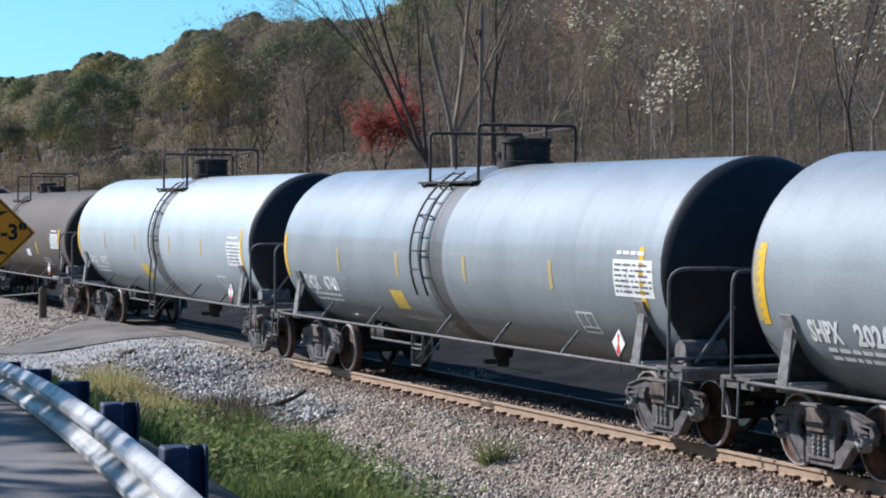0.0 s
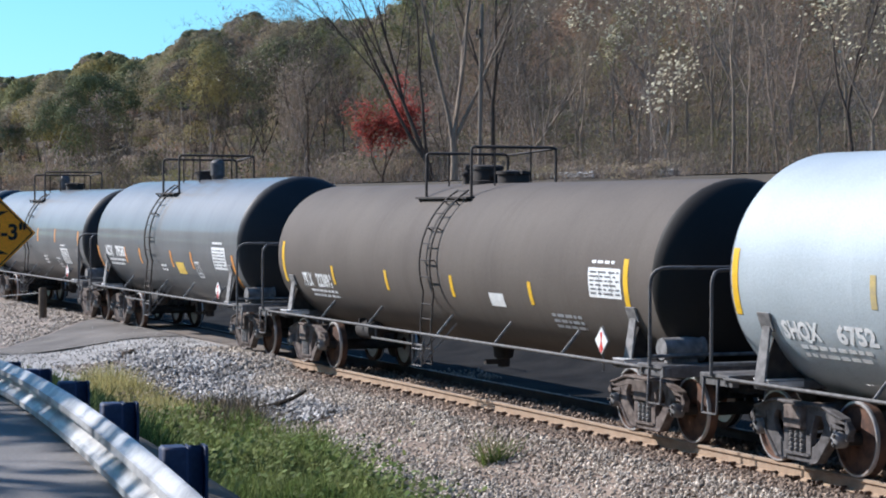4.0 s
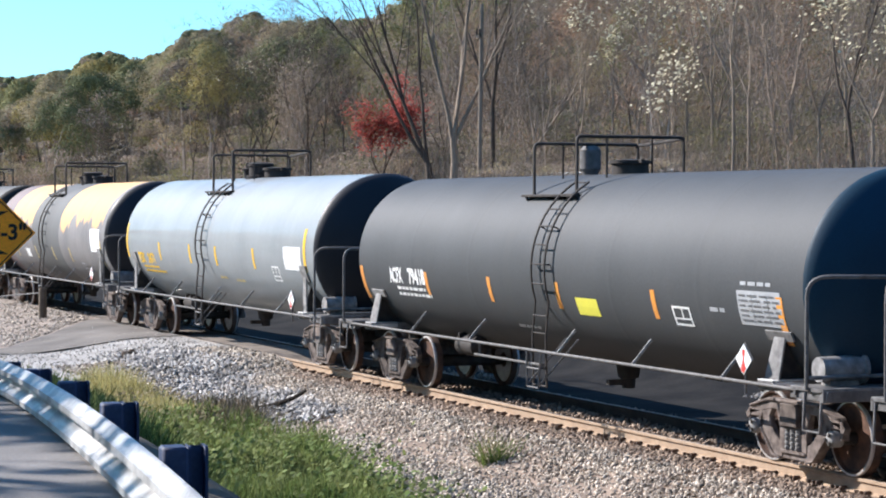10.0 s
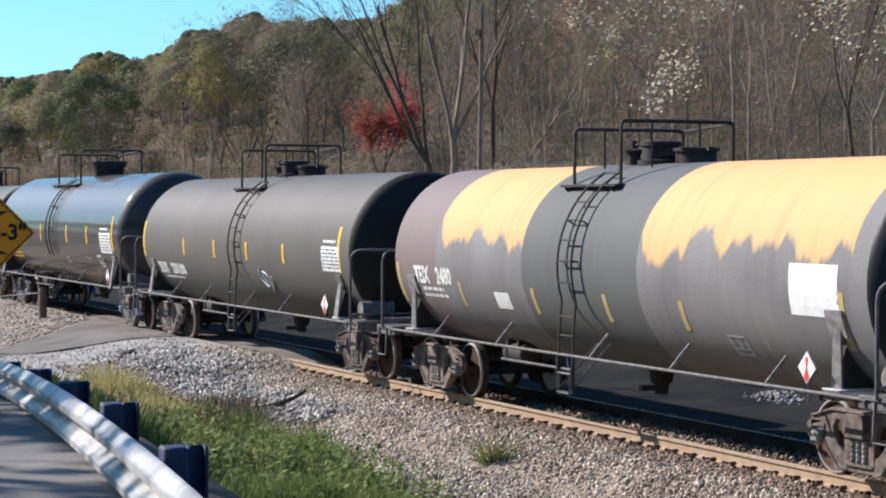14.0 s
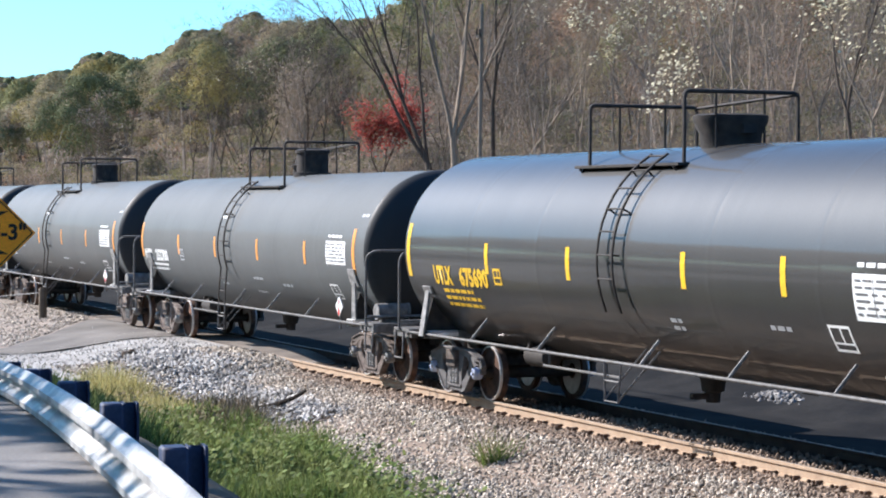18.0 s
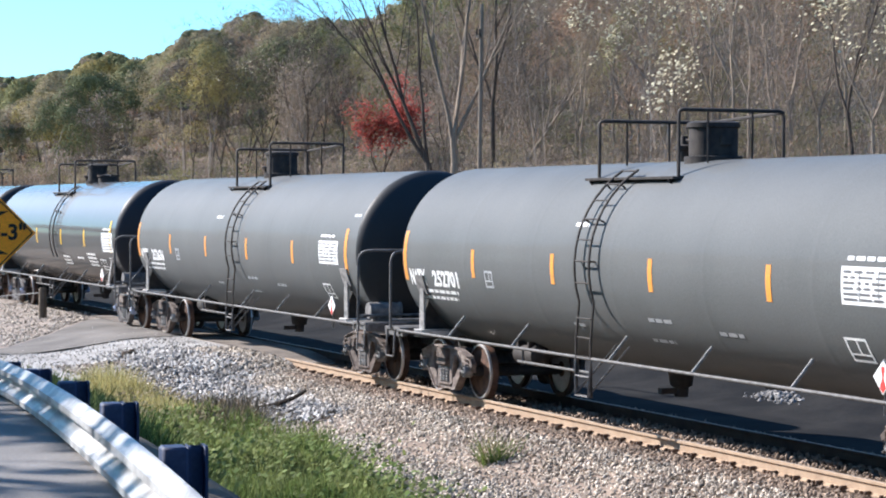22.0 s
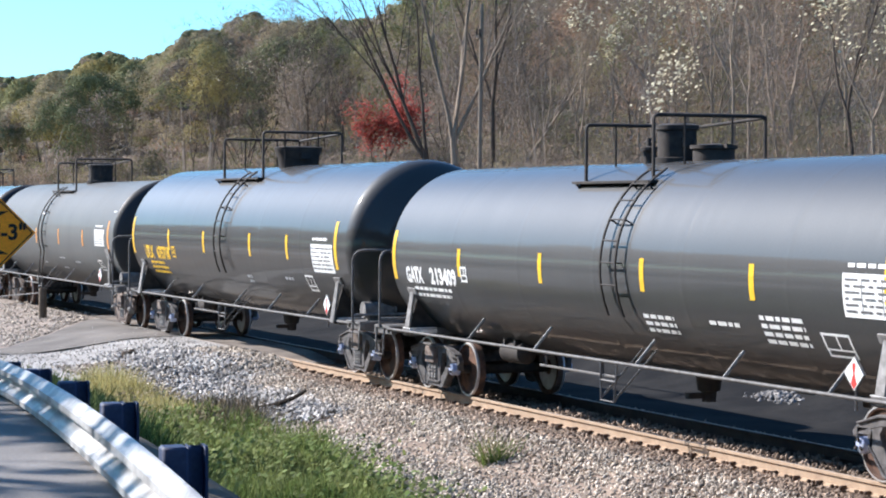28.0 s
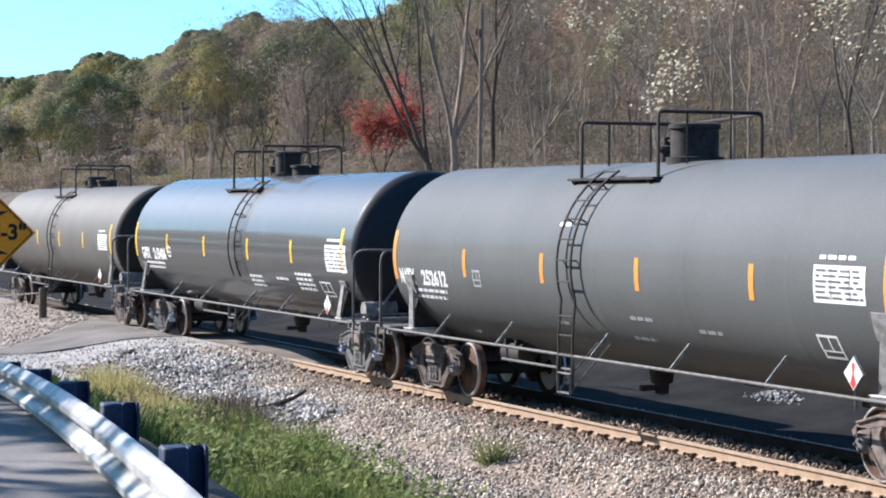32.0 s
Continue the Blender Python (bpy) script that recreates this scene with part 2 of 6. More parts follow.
# ---- the ground ----
# guard rail line (plan), road on its near side, bank down to the yard on its far side
def rail_y(x):
    return -12.08 - 0.122 * (x + 13) - 0.0016 * (x + 13) ** 2


def rail_z(x):
    """Top of the guard rail, which sinks with the road towards the crossing."""
    u = np.clip(x, -30.0, -8.3) + 13
    return 2.012 + 0.0168 * u - 0.00178 * u ** 2


def lie(x, y):
    """Height of the land at x, y."""
    x, y = np.asarray(x, float), np.asarray(y, float)
    yard = -0.62 + 0.10 * wavy(x, y, 0.35) * sstep(-2.6, -4.2, y)
    down = sstep(-26, -50, x)
    road = (rail_z(x) - 0.37) * (1 - down) - 0.42 * down
    near = yard + (road - yard) * sstep(rail_y(x) + 3.4, rail_y(x) + 0.35, y)
    far = -0.62 + 4.7 * sstep(5.5, 15.5, y) + 0.315 * np.clip(y - 24.5, 0, 106)
    far = far - np.clip(y - 150, 0, None) * 0.02
    far = far + 2.2 * wavy(x, y, 0.035) * sstep(26, 60, y)
    return np.where(y < 0, near, far)


gx = np.unique(np.concatenate([np.linspace(-3000, -420, 40), np.linspace(-420, -90, 70), np.linspace(-90, 20, 160), np.linspace(20, 300, 30), np.linspace(300, 3000, 20)]))
gy = np.unique(np.concatenate([np.linspace(-3000, -120, 20), np.linspace(-120, -18, 20), np.linspace(-18, 6, 90), np.linspace(6, 40, 50), np.linspace(40, 180, 40), np.linspace(180, 3000, 25)]))
sheet("ground", gx, gy, lie, EARTH, "brown earth with dead leaves and thin grass")

# track bed: fines under loose stones
bx = np.linspace(-260, 60, 321)
by = np.array([-4.6, -3.6, -3.0, -2.4, -1.95, -1.55, -1.2, -0.7, 0, 0.7, 1.2, 1.6, 2.0, 2.6])
sheet("track_bed", bx, by, lambda X, Y: -0.25 - 0.37 * sstep(1.5, 3.1, np.abs(Y)) - 0.12 * sstep(3.1, 4.6, np.abs(Y)) + 0.02 * wavy(X, Y, 2.0) + 0.03, BEDDING, "brown ballast fines of the track bed")

# crossing: asphalt flush with the rails, and the gravel apron before it
sheet("crossing_road", np.linspace(-62, -43.0, 40), np.linspace(-0.66, 0.66, 6), lambda X, Y: -0.03 - 0.22 * sstep(-46.0, -43.0, X), PACKED, "grey-brown packed gravel between the rails of the crossing")


def apron(X, Y):
    return 0.014 - 0.32 * sstep(-1.2, -4.8, Y) + 0.03 * wavy(X, Y, 0.9) * sstep(-1.0, -2.5, Y)


def strip_between(name, x0, x1, nx, ylo, yhi, ny, height, mat, label):
    """A sheet whose two long edges follow ylo(x) and yhi(x)."""
    xs = np.linspace(x0, x1, nx)
    t = np.linspace(0, 1, ny)
    X = np.repeat(xs[:, None], ny, 1)
    Y = ylo(xs)[:, None] * (1 - t) + yhi(xs)[:, None] * t
    Z = height(X, Y)
    i = (np.arange(nx - 1)[:, None] * ny + np.arange(ny - 1)[None, :]).ravel()
    return raw(name, np.stack([X, Y, Z], -1).reshape(-1, 3), np.stack([i, i + ny, i + ny + 1, i + 1], 1), mat, label, "structure", True)


strip_between("crossing_approach", -59.3, -50.9, 50, lambda x: np.clip(-0.9 - 0.60 * (x + 59.3) - 0.5 * np.clip(x + 53, 0, 9) ** 2 + 0.12 * wavy(x, 0 * x, 1.1), -9.5, -0.86), lambda x: -0.83 + 0 * x, 30, lambda X, Y: apron(X, Y) + 0.010, ASPHALT, "dark patched asphalt ramp up to the crossing")
strip_between("gravel_shoulder", -80, -52.8, 60, lambda x: -9.6 + 0 * x, lambda x: np.where(x < -59.3, -0.84, np.clip(-0.92 - 0.60 * (x + 59.3) + 0.12 * wavy(x, 0 * x, 1.1), -9.5, -0.86)), 24, lambda X, Y: apron(X, Y) + 0.004, SHOULDER, "tan gravel shoulder beyond the crossing ramp")
strip_between("gravel_apron", -80, -40.4, 90, lambda x: -11.5 + 0.0 * x, lambda x: -0.825 - 0.6 * sstep(-42.6, -40.6, x) + 0.1 * wavy(x, 0 * x, 0.8) * sstep(-43, -41, x), 40, lambda X, Y: np.maximum(apron(X, Y) - 0.004 - 0.34 * sstep(-43.4, -40.6, X) + 0.02 * (wavy(X, Y, 2.1) - 1) * sstep(-1.0, -2.0, Y), lie(X, Y) + 0.02), GRAVEL, "pale grey fine gravel apron beside the crossing")
strip_between("road", -60, 40, 120, lambda x: rail_y(x) - 8.5, lambda x: rail_y(x) + 0.30, 24, lambda X, Y: lie(X, Y) + 0.07, ROADM, "grey asphalt road with tree shadows on it")
strip_between("gravel_yard", -43.5, -31, 50, lambda x: rail_y(x) + 1.2, lambda x: -4.3 + 0.2 * wavy(x, 0 * x, 0.7), 20, lambda X, Y: lie(X, Y) + 0.015, GRAVEL, "grey gravel at the foot of the bank")
# dark sheet painting the train's shade on the ground behind the track
strip_between("cinder_strip", -260, 60, 120, lambda x: 2.45 + 0 * x, lambda x: 11.5 + 0.5 * wavy(x, 0 * x, 0.2), 10, lambda X, Y: lie(X, Y) + 0.04, SHADE_GROUND, "strip behind the track, coloured dark for the train's shade")
strip_between("hill_road", -330, 60, 200, lambda x: 16.2 + 0 * x, lambda x: 22.5 + 0 * x, 8, lambda X, Y: lie(X, Y) + 0.05, ASPHALT, "narrow asphalt road along the foot of the hill")


# ---- loose stone ----
def stones(name, n, place, size, mat, label, parent=None):
    """n broken stones: jittered eight-faced lumps."""
    base = np.array([(1, 0, 0), (-1, 0, 0), (0, 1, 0), (0, -1, 0), (0, 0, 1), (0, 0, -1)], float)
    tri = np.array([(0, 2, 4), (2, 1, 4), (1, 3, 4), (3, 0, 4), (2, 0, 5), (1, 2, 5), (3, 1, 5), (0, 3, 5)])
    x, y, z = place(n)
    s = rng.uniform(size[0], size[1], n)
    v = base[None] * rng.uniform(0.6, 1.25, (n, 6, 1)) + rng.normal(0, 0.18, (n, 6, 3))
    v *= (s[:, None] * rng.uniform(0.7, 1.2, (n, 3)))[:, None, :]
    a, b = rng.uniform(0, 6.283, n), rng.uniform(-0.7, 0.7, n)
    ca, sa, cb, sb = np.cos(a)[:, None], np.sin(a)[:, None], np.cos(b)[:, None], np.sin(b)[:, None]
    X, Y, Z = v[..., 0], v[..., 1], v[..., 2]
    Y, Z = Y * cb - Z * sb, Y * sb + Z * cb
    X, Y = X * ca - Y * sa, X * sa + Y * ca
    v = np.stack([X + x[:, None], Y + y[:, None], Z + z[:, None]], -1).reshape(-1, 3)
    f = (tri[None] + 6 * np.arange(n)[:, None, None]).reshape(-1, 3)
    return raw(name, v, f, mat, label, "stuff", parent=parent)


def bed_top(x, y):
    return -0.215 - 0.375 * sstep(1.5, 3.1, np.abs(y)) - 0.10 * sstep(3.1, 4.6, np.abs(y))


def shoulder(x, y):
    """Top of the bed, or of the apron's end where that lies higher."""
    return np.maximum(bed_top(x, y), np.where(x < -40.3, apron(x, y) - 0.34 * sstep(-43.4, -40.6, x), -9.0))


def near_bed(n):
    x = -16 - 30.5 * rng.uniform(0, 1, n) ** 1.15
    y = rng.uniform(-4.9, -1.36, n) + 0.10 * rng.normal(0, 1, n)
    y = np.where(x < -40.5, np.where(rng.uniform(0, 1, n) < 0.5, rng.uniform(-2.6, -0.9, n), y), y)
    wide = (x > -31.5) & (rng.uniform(0, 1, n) < 0.30)
    y = np.where(wide, rng.uniform(-6.9, -4.5, n), y)
    return x, y, np.where(y > -3.0, shoulder(x, y), np.maximum(lie(x, y) + 0.02, shoulder(x, y))) + rng.uniform(-0.015, 0.03, n)


def dirty_bed(n):
    x = rng.uniform(-41.5, -15, n)
    y = np.where(rng.uniform(0, 1, n) < 0.42, rng.uniform(-1.52, -0.86, n), rng.uniform(-0.62, 3.0, n))
    y = np.where(np.abs(y - 0.7535) < 0.11, y + 0.25, y)
    return x, y, shoulder(x, y) + np.where(np.abs(y) < 0.7, 0.06, 0.01) + rng.uniform(-0.02, 0.025, n)


def far_bed(n):
    x = rng.uniform(-130, -62, n)
    y = rng.uniform(-4.0, 2.5, n)
    y = np.where(np.abs(np.abs(y) - 0.72) < 0.13, y + 0.3, y)
    return x, y, bed_top(x, y) + rng.uniform(-0.02, 0.02, n)


stones("ballast", 66000, near_bed, (0.018, 0.038), BALLAST, "loose grey-brown crushed stone ballast")
stones("ballast", 19000, dirty_bed, (0.025, 0.045), DIRTY, "oily brown ballast along and between the rails")
stones("ballast", 9000, far_bed, (0.035, 0.07), BALLAST, "loose ballast beyond the crossing")


def rip_place(n):
    u = rng.uniform(0, 1, n)
    x = -47.8 + 12.3 * u + rng.normal(0, 0.4, n)
    y = -2.75 + 0.02 * (x + 44) + rng.normal(0, 0.55, n) * (0.55 + 0.45 * sstep(-47, -43, x))
    return x, y, np.maximum(lie(x, y) + 0.04, apron(x, y) - 0.34 * sstep(-43.4, -40.6, x)) + 0.06 * rng.uniform(0, 1, n) ** 2


def apron_place(n):
    x, y = rng.uniform(-72, -43, n), -0.95 - 7.5 * rng.uniform(0, 1, n) ** 1.3
    on = (x > -60.4) & (x < -54.4)
    x = np.where(on & (rng.uniform(0, 1, n) < 0.90), x + 9.5, x)
    return x, y, np.maximum(apron(x, y) - 0.02 - 0.3 * sstep(-45.5, -42.4, x), lie(x, y)) + 0.015


def yard_place(n):
    x, y = rng.uniform(-46, -31, n), rng.uniform(-9.5, -4.6, n)
    return x, y, lie(x, y) + 0.01


stones("gravel", 8000, apron_place, (0.010, 0.024), RIPRAP, "loose pale gravel on the apron")
stones("gravel", 9000, yard_place, (0.02, 0.05), RIPRAP, "loose pale gravel at the foot of the bank")
def shoulder_place(n):
    x = rng.uniform(-70, -53.5, n)
    y = np.where(x < -59.3, rng.uniform(-7.5, -0.95, n), -1.05 - 0.60 * (x + 59.3) - rng.uniform(0, 3, n) ** 1.5)
    return x, y, apron(x, y) + 0.012


stones("gravel", 4000, shoulder_place, (0.02, 0.05), BALLAST, "loose tan stone on the shoulder")
stones("broken_stone", 11000, rip_place, (0.018, 0.058), RIPRAP, "heap of pale grey broken stone by the crossing")

# ---- the railway ----
track = thing("railway_track", pose(0, 0, 0), "rusty steel rails on dark timber ties", "railway track", kind="structure")
prof = [(-0.075, -0.178), (0.075, -0.178), (0.075, -0.166), (0.012, -0.140), (0.010, -0.050), (0.036, -0.036), (0.036, -0.006), (0.026, 0.0), (-0.026, 0.0), (-0.036, -0.006), (-0.036, -0.036), (-0.010, -0.050), (-0.012, -0.140), (-0.075, -0.166)]
for side in (-1, 1):
    s = Shape()
    n = len(prof)
    s.v = [(x, side * 0.7535 + a, b) for x in (-900, 300) for a, b in prof]
    s.f = [tuple(range(n)), tuple(range(2 * n - 1, n - 1, -1))] + [(i, (i + 1) % n, (i + 1) % n + n, i + n) for i in range(n)]
    r = part("rail", mesh_of("rail", s, RAILM if side < 0 else SHADED_RAIL, smooth=0), track, label="dusty rust-brown steel rail" if side < 0 else "rusty steel rail, colour darkened for the train's shade")
    part("running_surface", mesh_of("running_surface", Shape().box(-300, side * 0.7535, 0.0012, 1200, 0.046, 0.003), RAILTOP, smooth=0), r, label="polished top of the rail")
tie = mesh_of("tie", Shape().box(0, 0, -0.275, 0.23, 2.6, 0.18), TIEM, 0.012)
plate = mesh_of("tie_plate", Shape().box(0, 0, -0.180, 0.20, 0.36, 0.024).box(-0.05, -0.10, -0.155, 0.035, 0.045, 0.05).box(0.05, -0.10, -0.155, 0.035, 0.045, 0.05).box(0.04, 0.10, -0.155, 0.035, 0.045, 0.05), PLATE, 0.004)
clip_me = mesh_of("rail_anchor", Shape().box(0, 0, -0.150, 0.05, 0.10, 0.06), PLATE, 0.012)
spots = [-62.5 - 0.55 * i for i in range(90)] + [-46.5 + 0.52 * i for i in range(64)]
for x in spots:
    part("tie", tie, track, pose(x + rng.uniform(-0.03, 0.03), rng.uniform(-0.05, 0.05), 0.0, 0, 0, rng.uniform(-1.5, 1.5)))
    for side in (-1, 1):
        if side < 0 or x > -47:
            part("tie_plate", plate, track, pose(x, side * 0.7535, 0, 0, 0, 0 if side < 0 else 180))
    if x > -47:
        part("rail_anchor", clip_me, track, pose(x + 0.15, -0.83, 0))


# ---- the train ----
R, ZC = 1.552, 2.385          # tank radius and axis height
SPEED = 18.2 / 2.04


def tank_paint(name, c1, c2, rough, coat=0.0, streak=0.4, tone=(0.08, 0.07, 0.06), patches=None, spec=0.2, metal=0.0):
    """Weathered tank paint: streaks that run down from the top, dust and fine grain. patches: colour, from x, to x, above height."""
    m = surf(name, c1, c2, rough, 0.7, metal, 0.03, 50, coat=coat, spec=spec)
    n, l = m.node_tree.nodes, m.node_tree.links
    b = n["Principled BSDF"]
    base = b.inputs["Base Color"].links[0].from_socket
    tc = n.new("ShaderNodeTexCoord")
    mp = n.new("ShaderNodeMapping")
    mp.inputs["Scale"].default_value = (2.6, 0.35, 0.10)
    l.new(tc.outputs["Object"], mp.inputs[0])
    st = n.new("ShaderNodeTexNoise")
    st.inputs["Scale"].default_value, st.inputs["Detail"].default_value = 1.7, 6.0
    l.new(mp.outputs[0], st.inputs["Vector"])
    r = n.new("ShaderNodeMapRange")
    r.inputs[1].default_value, r.inputs[2].default_value = 0.52, 0.78
    r.inputs[4].default_value = streak
    l.new(st.outputs[0], r.inputs[0])
    if patches:
        sx = n.new("ShaderNodeSeparateXYZ")
        l.new(tc.outputs["Object"], sx.inputs[0])
        jag = n.new("ShaderNodeTexNoise")
        jag.inputs["Scale"].default_value, jag.inputs["Detail"].default_value = 0.55, 7.0
        l.new(mp.outputs[0], jag.inputs["Vector"])
        zz = n.new("ShaderNodeMath")
        zz.operation = "MULTIPLY_ADD"
        l.new(jag.outputs[0], zz.inputs[0])
        zz.inputs[1].default_value = 1.8
        l.new(sx.outputs[2], zz.inputs[2])
        xx = n.new("ShaderNodeMath")
        xx.operation = "MULTIPLY_ADD"
        l.new(jag.outputs[0], xx.inputs[0])
        xx.inputs[1].default_value = 0.3
        l.new(sx.outputs[0], xx.inputs[2])
        for col, x0, x1, low in patches:
            up = n.new("ShaderNodeMapRange")
            up.inputs[1].default_value, up.inputs[2].default_value = low, low + 0.13
            l.new(zz.outputs[0], up.inputs[0])
            cmpn = n.new("ShaderNodeMath")
            cmpn.operation = "COMPARE"
            l.new(xx.outputs[0], cmpn.inputs[0])
            cmpn.inputs[1].default_value, cmpn.inputs[2].default_value = (x0 + x1) / 2 + 0.15, (x1 - x0) / 2
            mul = n.new("ShaderNodeMath")
            mul.operation = "MULTIPLY"
            l.new(cmpn.outputs[0], mul.inputs[0])
            l.new(up.outputs[0], mul.inputs[1])
            mx = n.new("ShaderNodeMix")
            mx.data_type = "RGBA"
            l.new(mul.outputs[0], mx.inputs[0])
            l.new(base, mx.inputs[6])
            mx.inputs[7].default_value = lin(*col)
            base = mx.outputs[2]
    mix = n.new("ShaderNodeMix")
    mix.data_type = "RGBA"
    l.new(r.outputs[0], mix.inputs[0])
    l.new(base, mix.inputs[6])
    mix.inputs[7].default_value = lin(*tone)
    l.new(mix.outputs[2], b.inputs["Base Color"])
    rr = n.new("ShaderNodeMapRange")
    rr.inputs[3].default_value, rr.inputs[4].default_value = rough, min(1, rough + 0.08)
    l.new(st.outputs[0], rr.inputs[0])
    l.new(rr.outputs[0], b.inputs["Roughness"])
    return m


PAINT = {
    "white": tank_paint("white_tank_paint", (0.415, 0.465, 0.485), (0.36, 0.405, 0.422), 0.62, 0.25, 0.3, (0.28, 0.295, 0.303), [((0.13, 0.132, 0.13), -0.1, 0.7, 0.0)], 0.3, 0.12),
    "silver": tank_paint("silver_grey_tank_paint", (0.285, 0.318, 0.332), (0.228, 0.255, 0.267), 0.60, 0.4, 0.35, (0.16, 0.165, 0.168), [((0.11, 0.11, 0.108), -0.45, 0.35, 0.0)], 0.3, 0.15),
    "pale": tank_paint("pale_grey_tank_paint", (0.265, 0.285, 0.29), (0.225, 0.243, 0.248), 0.62, 0.3, 0.25, (0.20, 0.20, 0.20)),
    "grey": tank_paint("grey_tank_paint", (0.110, 0.114, 0.113), (0.096, 0.100, 0.099), 0.7, 0.12, 0.25, (0.122, 0.123, 0.12), None, 0.22),
    "dark": tank_paint("dark_grey_tank_paint", (0.066, 0.069, 0.072), (0.056, 0.059, 0.062), 0.6, 0, 0.3, (0.085, 0.085, 0.082)),
    "mid": tank_paint("grey_black_tank_paint", (0.135, 0.138, 0.137), (0.108, 0.111, 0.110), 0.6, 0.35, 0.3, (0.09, 0.09, 0.09), None, 0.3),
    "brown": tank_paint("brown_tank_paint", (0.125, 0.105, 0.088), (0.105, 0.088, 0.075), 0.75, 0, 0.35, (0.085, 0.07, 0.06)),
    "gloss": tank_paint("glossy_black_tank_paint", (0.027, 0.026, 0.025), (0.033, 0.031, 0.029), 0.54, 0.55, 0.2, (0.042, 0.038, 0.034), None, 0.26),
    "satin": tank_paint("satin_black_tank_paint", (0.028, 0.029, 0.030), (0.034, 0.034, 0.034), 0.6, 0.55, 0.3, (0.045, 0.043, 0.04), None, 0.38),
    "patched": tank_paint("patched_grey_tank_paint", (0.235, 0.225, 0.22), (0.17, 0.165, 0.165), 0.7, 0, 0.3, (0.09, 0.085, 0.08), [((0.22, 0.175, 0.17), -7.4, -5.5, 0.0), ((0.125, 0.127, 0.125), -2.0, 1.7, 0.0), ((0.70, 0.42, 0.19), -5.5, -2.0, 3.58), ((0.70, 0.42, 0.19), 1.7, 6.9, 3.58)]),
    # grey and brown heads carry the shade of the car ends in their colour
    "greyhead": tank_paint("shaded_grey_tank_head", (0.028, 0.030, 0.033), (0.022, 0.024, 0.027), 0.5, 0, 0.2, (0.035, 0.035, 0.035)),
    "brownhead": tank_paint("shaded_brown_tank_head", (0.022, 0.020, 0.018), (0.018, 0.016, 0.015), 0.6, 0, 0.2, (0.03, 0.028, 0.026)),
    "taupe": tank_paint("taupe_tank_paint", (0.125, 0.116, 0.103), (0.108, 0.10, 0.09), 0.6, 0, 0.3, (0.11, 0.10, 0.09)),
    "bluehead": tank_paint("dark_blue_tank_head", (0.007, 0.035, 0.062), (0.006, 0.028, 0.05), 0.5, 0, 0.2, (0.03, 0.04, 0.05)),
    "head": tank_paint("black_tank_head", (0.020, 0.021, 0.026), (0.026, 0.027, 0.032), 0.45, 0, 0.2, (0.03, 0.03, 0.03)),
}


def head_profile(x0, way, round_edge, n=10):
    """A dished head from the rim at x0: well rounded, or with a tight knuckle at the rim."""
    deep, q = (0.70, 1.0) if round_edge else (0.62, 1.22)
    return [(x0 + way * deep * math.sin(a) ** q, max(0.0, R * math.cos(a) ** q)) for a in (math.pi / 2 * i / n for i in range(n + 1))]


def shell(length, mat):
    """The barrel, with low weld seams round it."""
    h = length / 2
    prof = [(-h, R)]
    for x in (-h * 0.66, -h * 0.33, 0.0, h * 0.33, h * 0.66):
        prof += [(x - 0.12, R), (x - 0.04, R), (x - 0.015, R + 0.0018), (x + 0.015, R + 0.0018), (x + 0.04, R), (x + 0.12, R)]
    s = Shape().lathe(prof + [(h, R)], 96, "x", (0, 0, ZC))
    s.f = [q for q in s.f if len(q) < 10]
    return mesh_of("shell", s, mat)


def head(x, way, mat, round_edge=False):
    p = head_profile(x, way, round_edge)
    s = Shape().lathe([(x - way * 0.01, R)] + p, 64, "x", (0, 0, ZC))
    s.f = [q for q in s.f if len(q) < 10]
    return mesh_of("head", s, mat)


def on_tank(x, w, lift=0.006):
    """The point of the near side at x and w metres up round the shell from its mid height."""
    a = w / R
    return (x, -(R + lift) * math.cos(a), ZC + (R + lift) * math.sin(a))


def patch(s, x0, x1, w0, w1, lean=0.0, lift=0.006):
    """A painted or stuck-on rectangle that follows the shell."""
    n = max(1, int(abs(w1 - w0) / 0.12))
    v, f = [], []
    for i in range(n + 1):
        t = i / n
        w = w0 + (w1 - w0) * t
        v += [on_tank(x0 + lean * t, w, lift), on_tank(x1 + lean * t, w, lift)]
    f = [(2 * i, 2 * i + 1, 2 * i + 3, 2 * i + 2) for i in range(n)]
    return s.add(v, f)


def words(text, x, w, width, height=0.28, lift=0.007):
    """Stencilled lettering bent round the shell; starts at x, stands on w, fills width and height."""
    cu = bpy.data.curves.new("lettering", "FONT")
    cu.body, cu.size, cu.resolution_u, cu.offset = text, 1.0, 2, 0.042
    ob = new("lettering", cu)
    me = bpy.data.meshes.new_from_object(ob.evaluated_get(bpy.context.evaluated_depsgraph_get()))
    bpy.data.objects.remove(ob)
    wide, high = max(q.co.x for q in me.vertices), max(q.co.y for q in me.vertices)
    for q in me.vertices:
        q.co = on_tank(x + q.co.x / wide * width, w + q.co.y / high * height, lift)
    return me


def bars(s, x, w, rows, h=0.055, gap=0.05, seed=1, space=0.045):
    """Rows of small unreadable print."""
    rr = random.Random(seed)
    for i, length in enumerate(rows):
        p, y = x, w - i * (h + gap)
        while p < x + length:
            k = rr.uniform(0.10, 0.24)
            patch(s, p, min(p + k, x + length), y, y + h)
            p += k + space
    return s


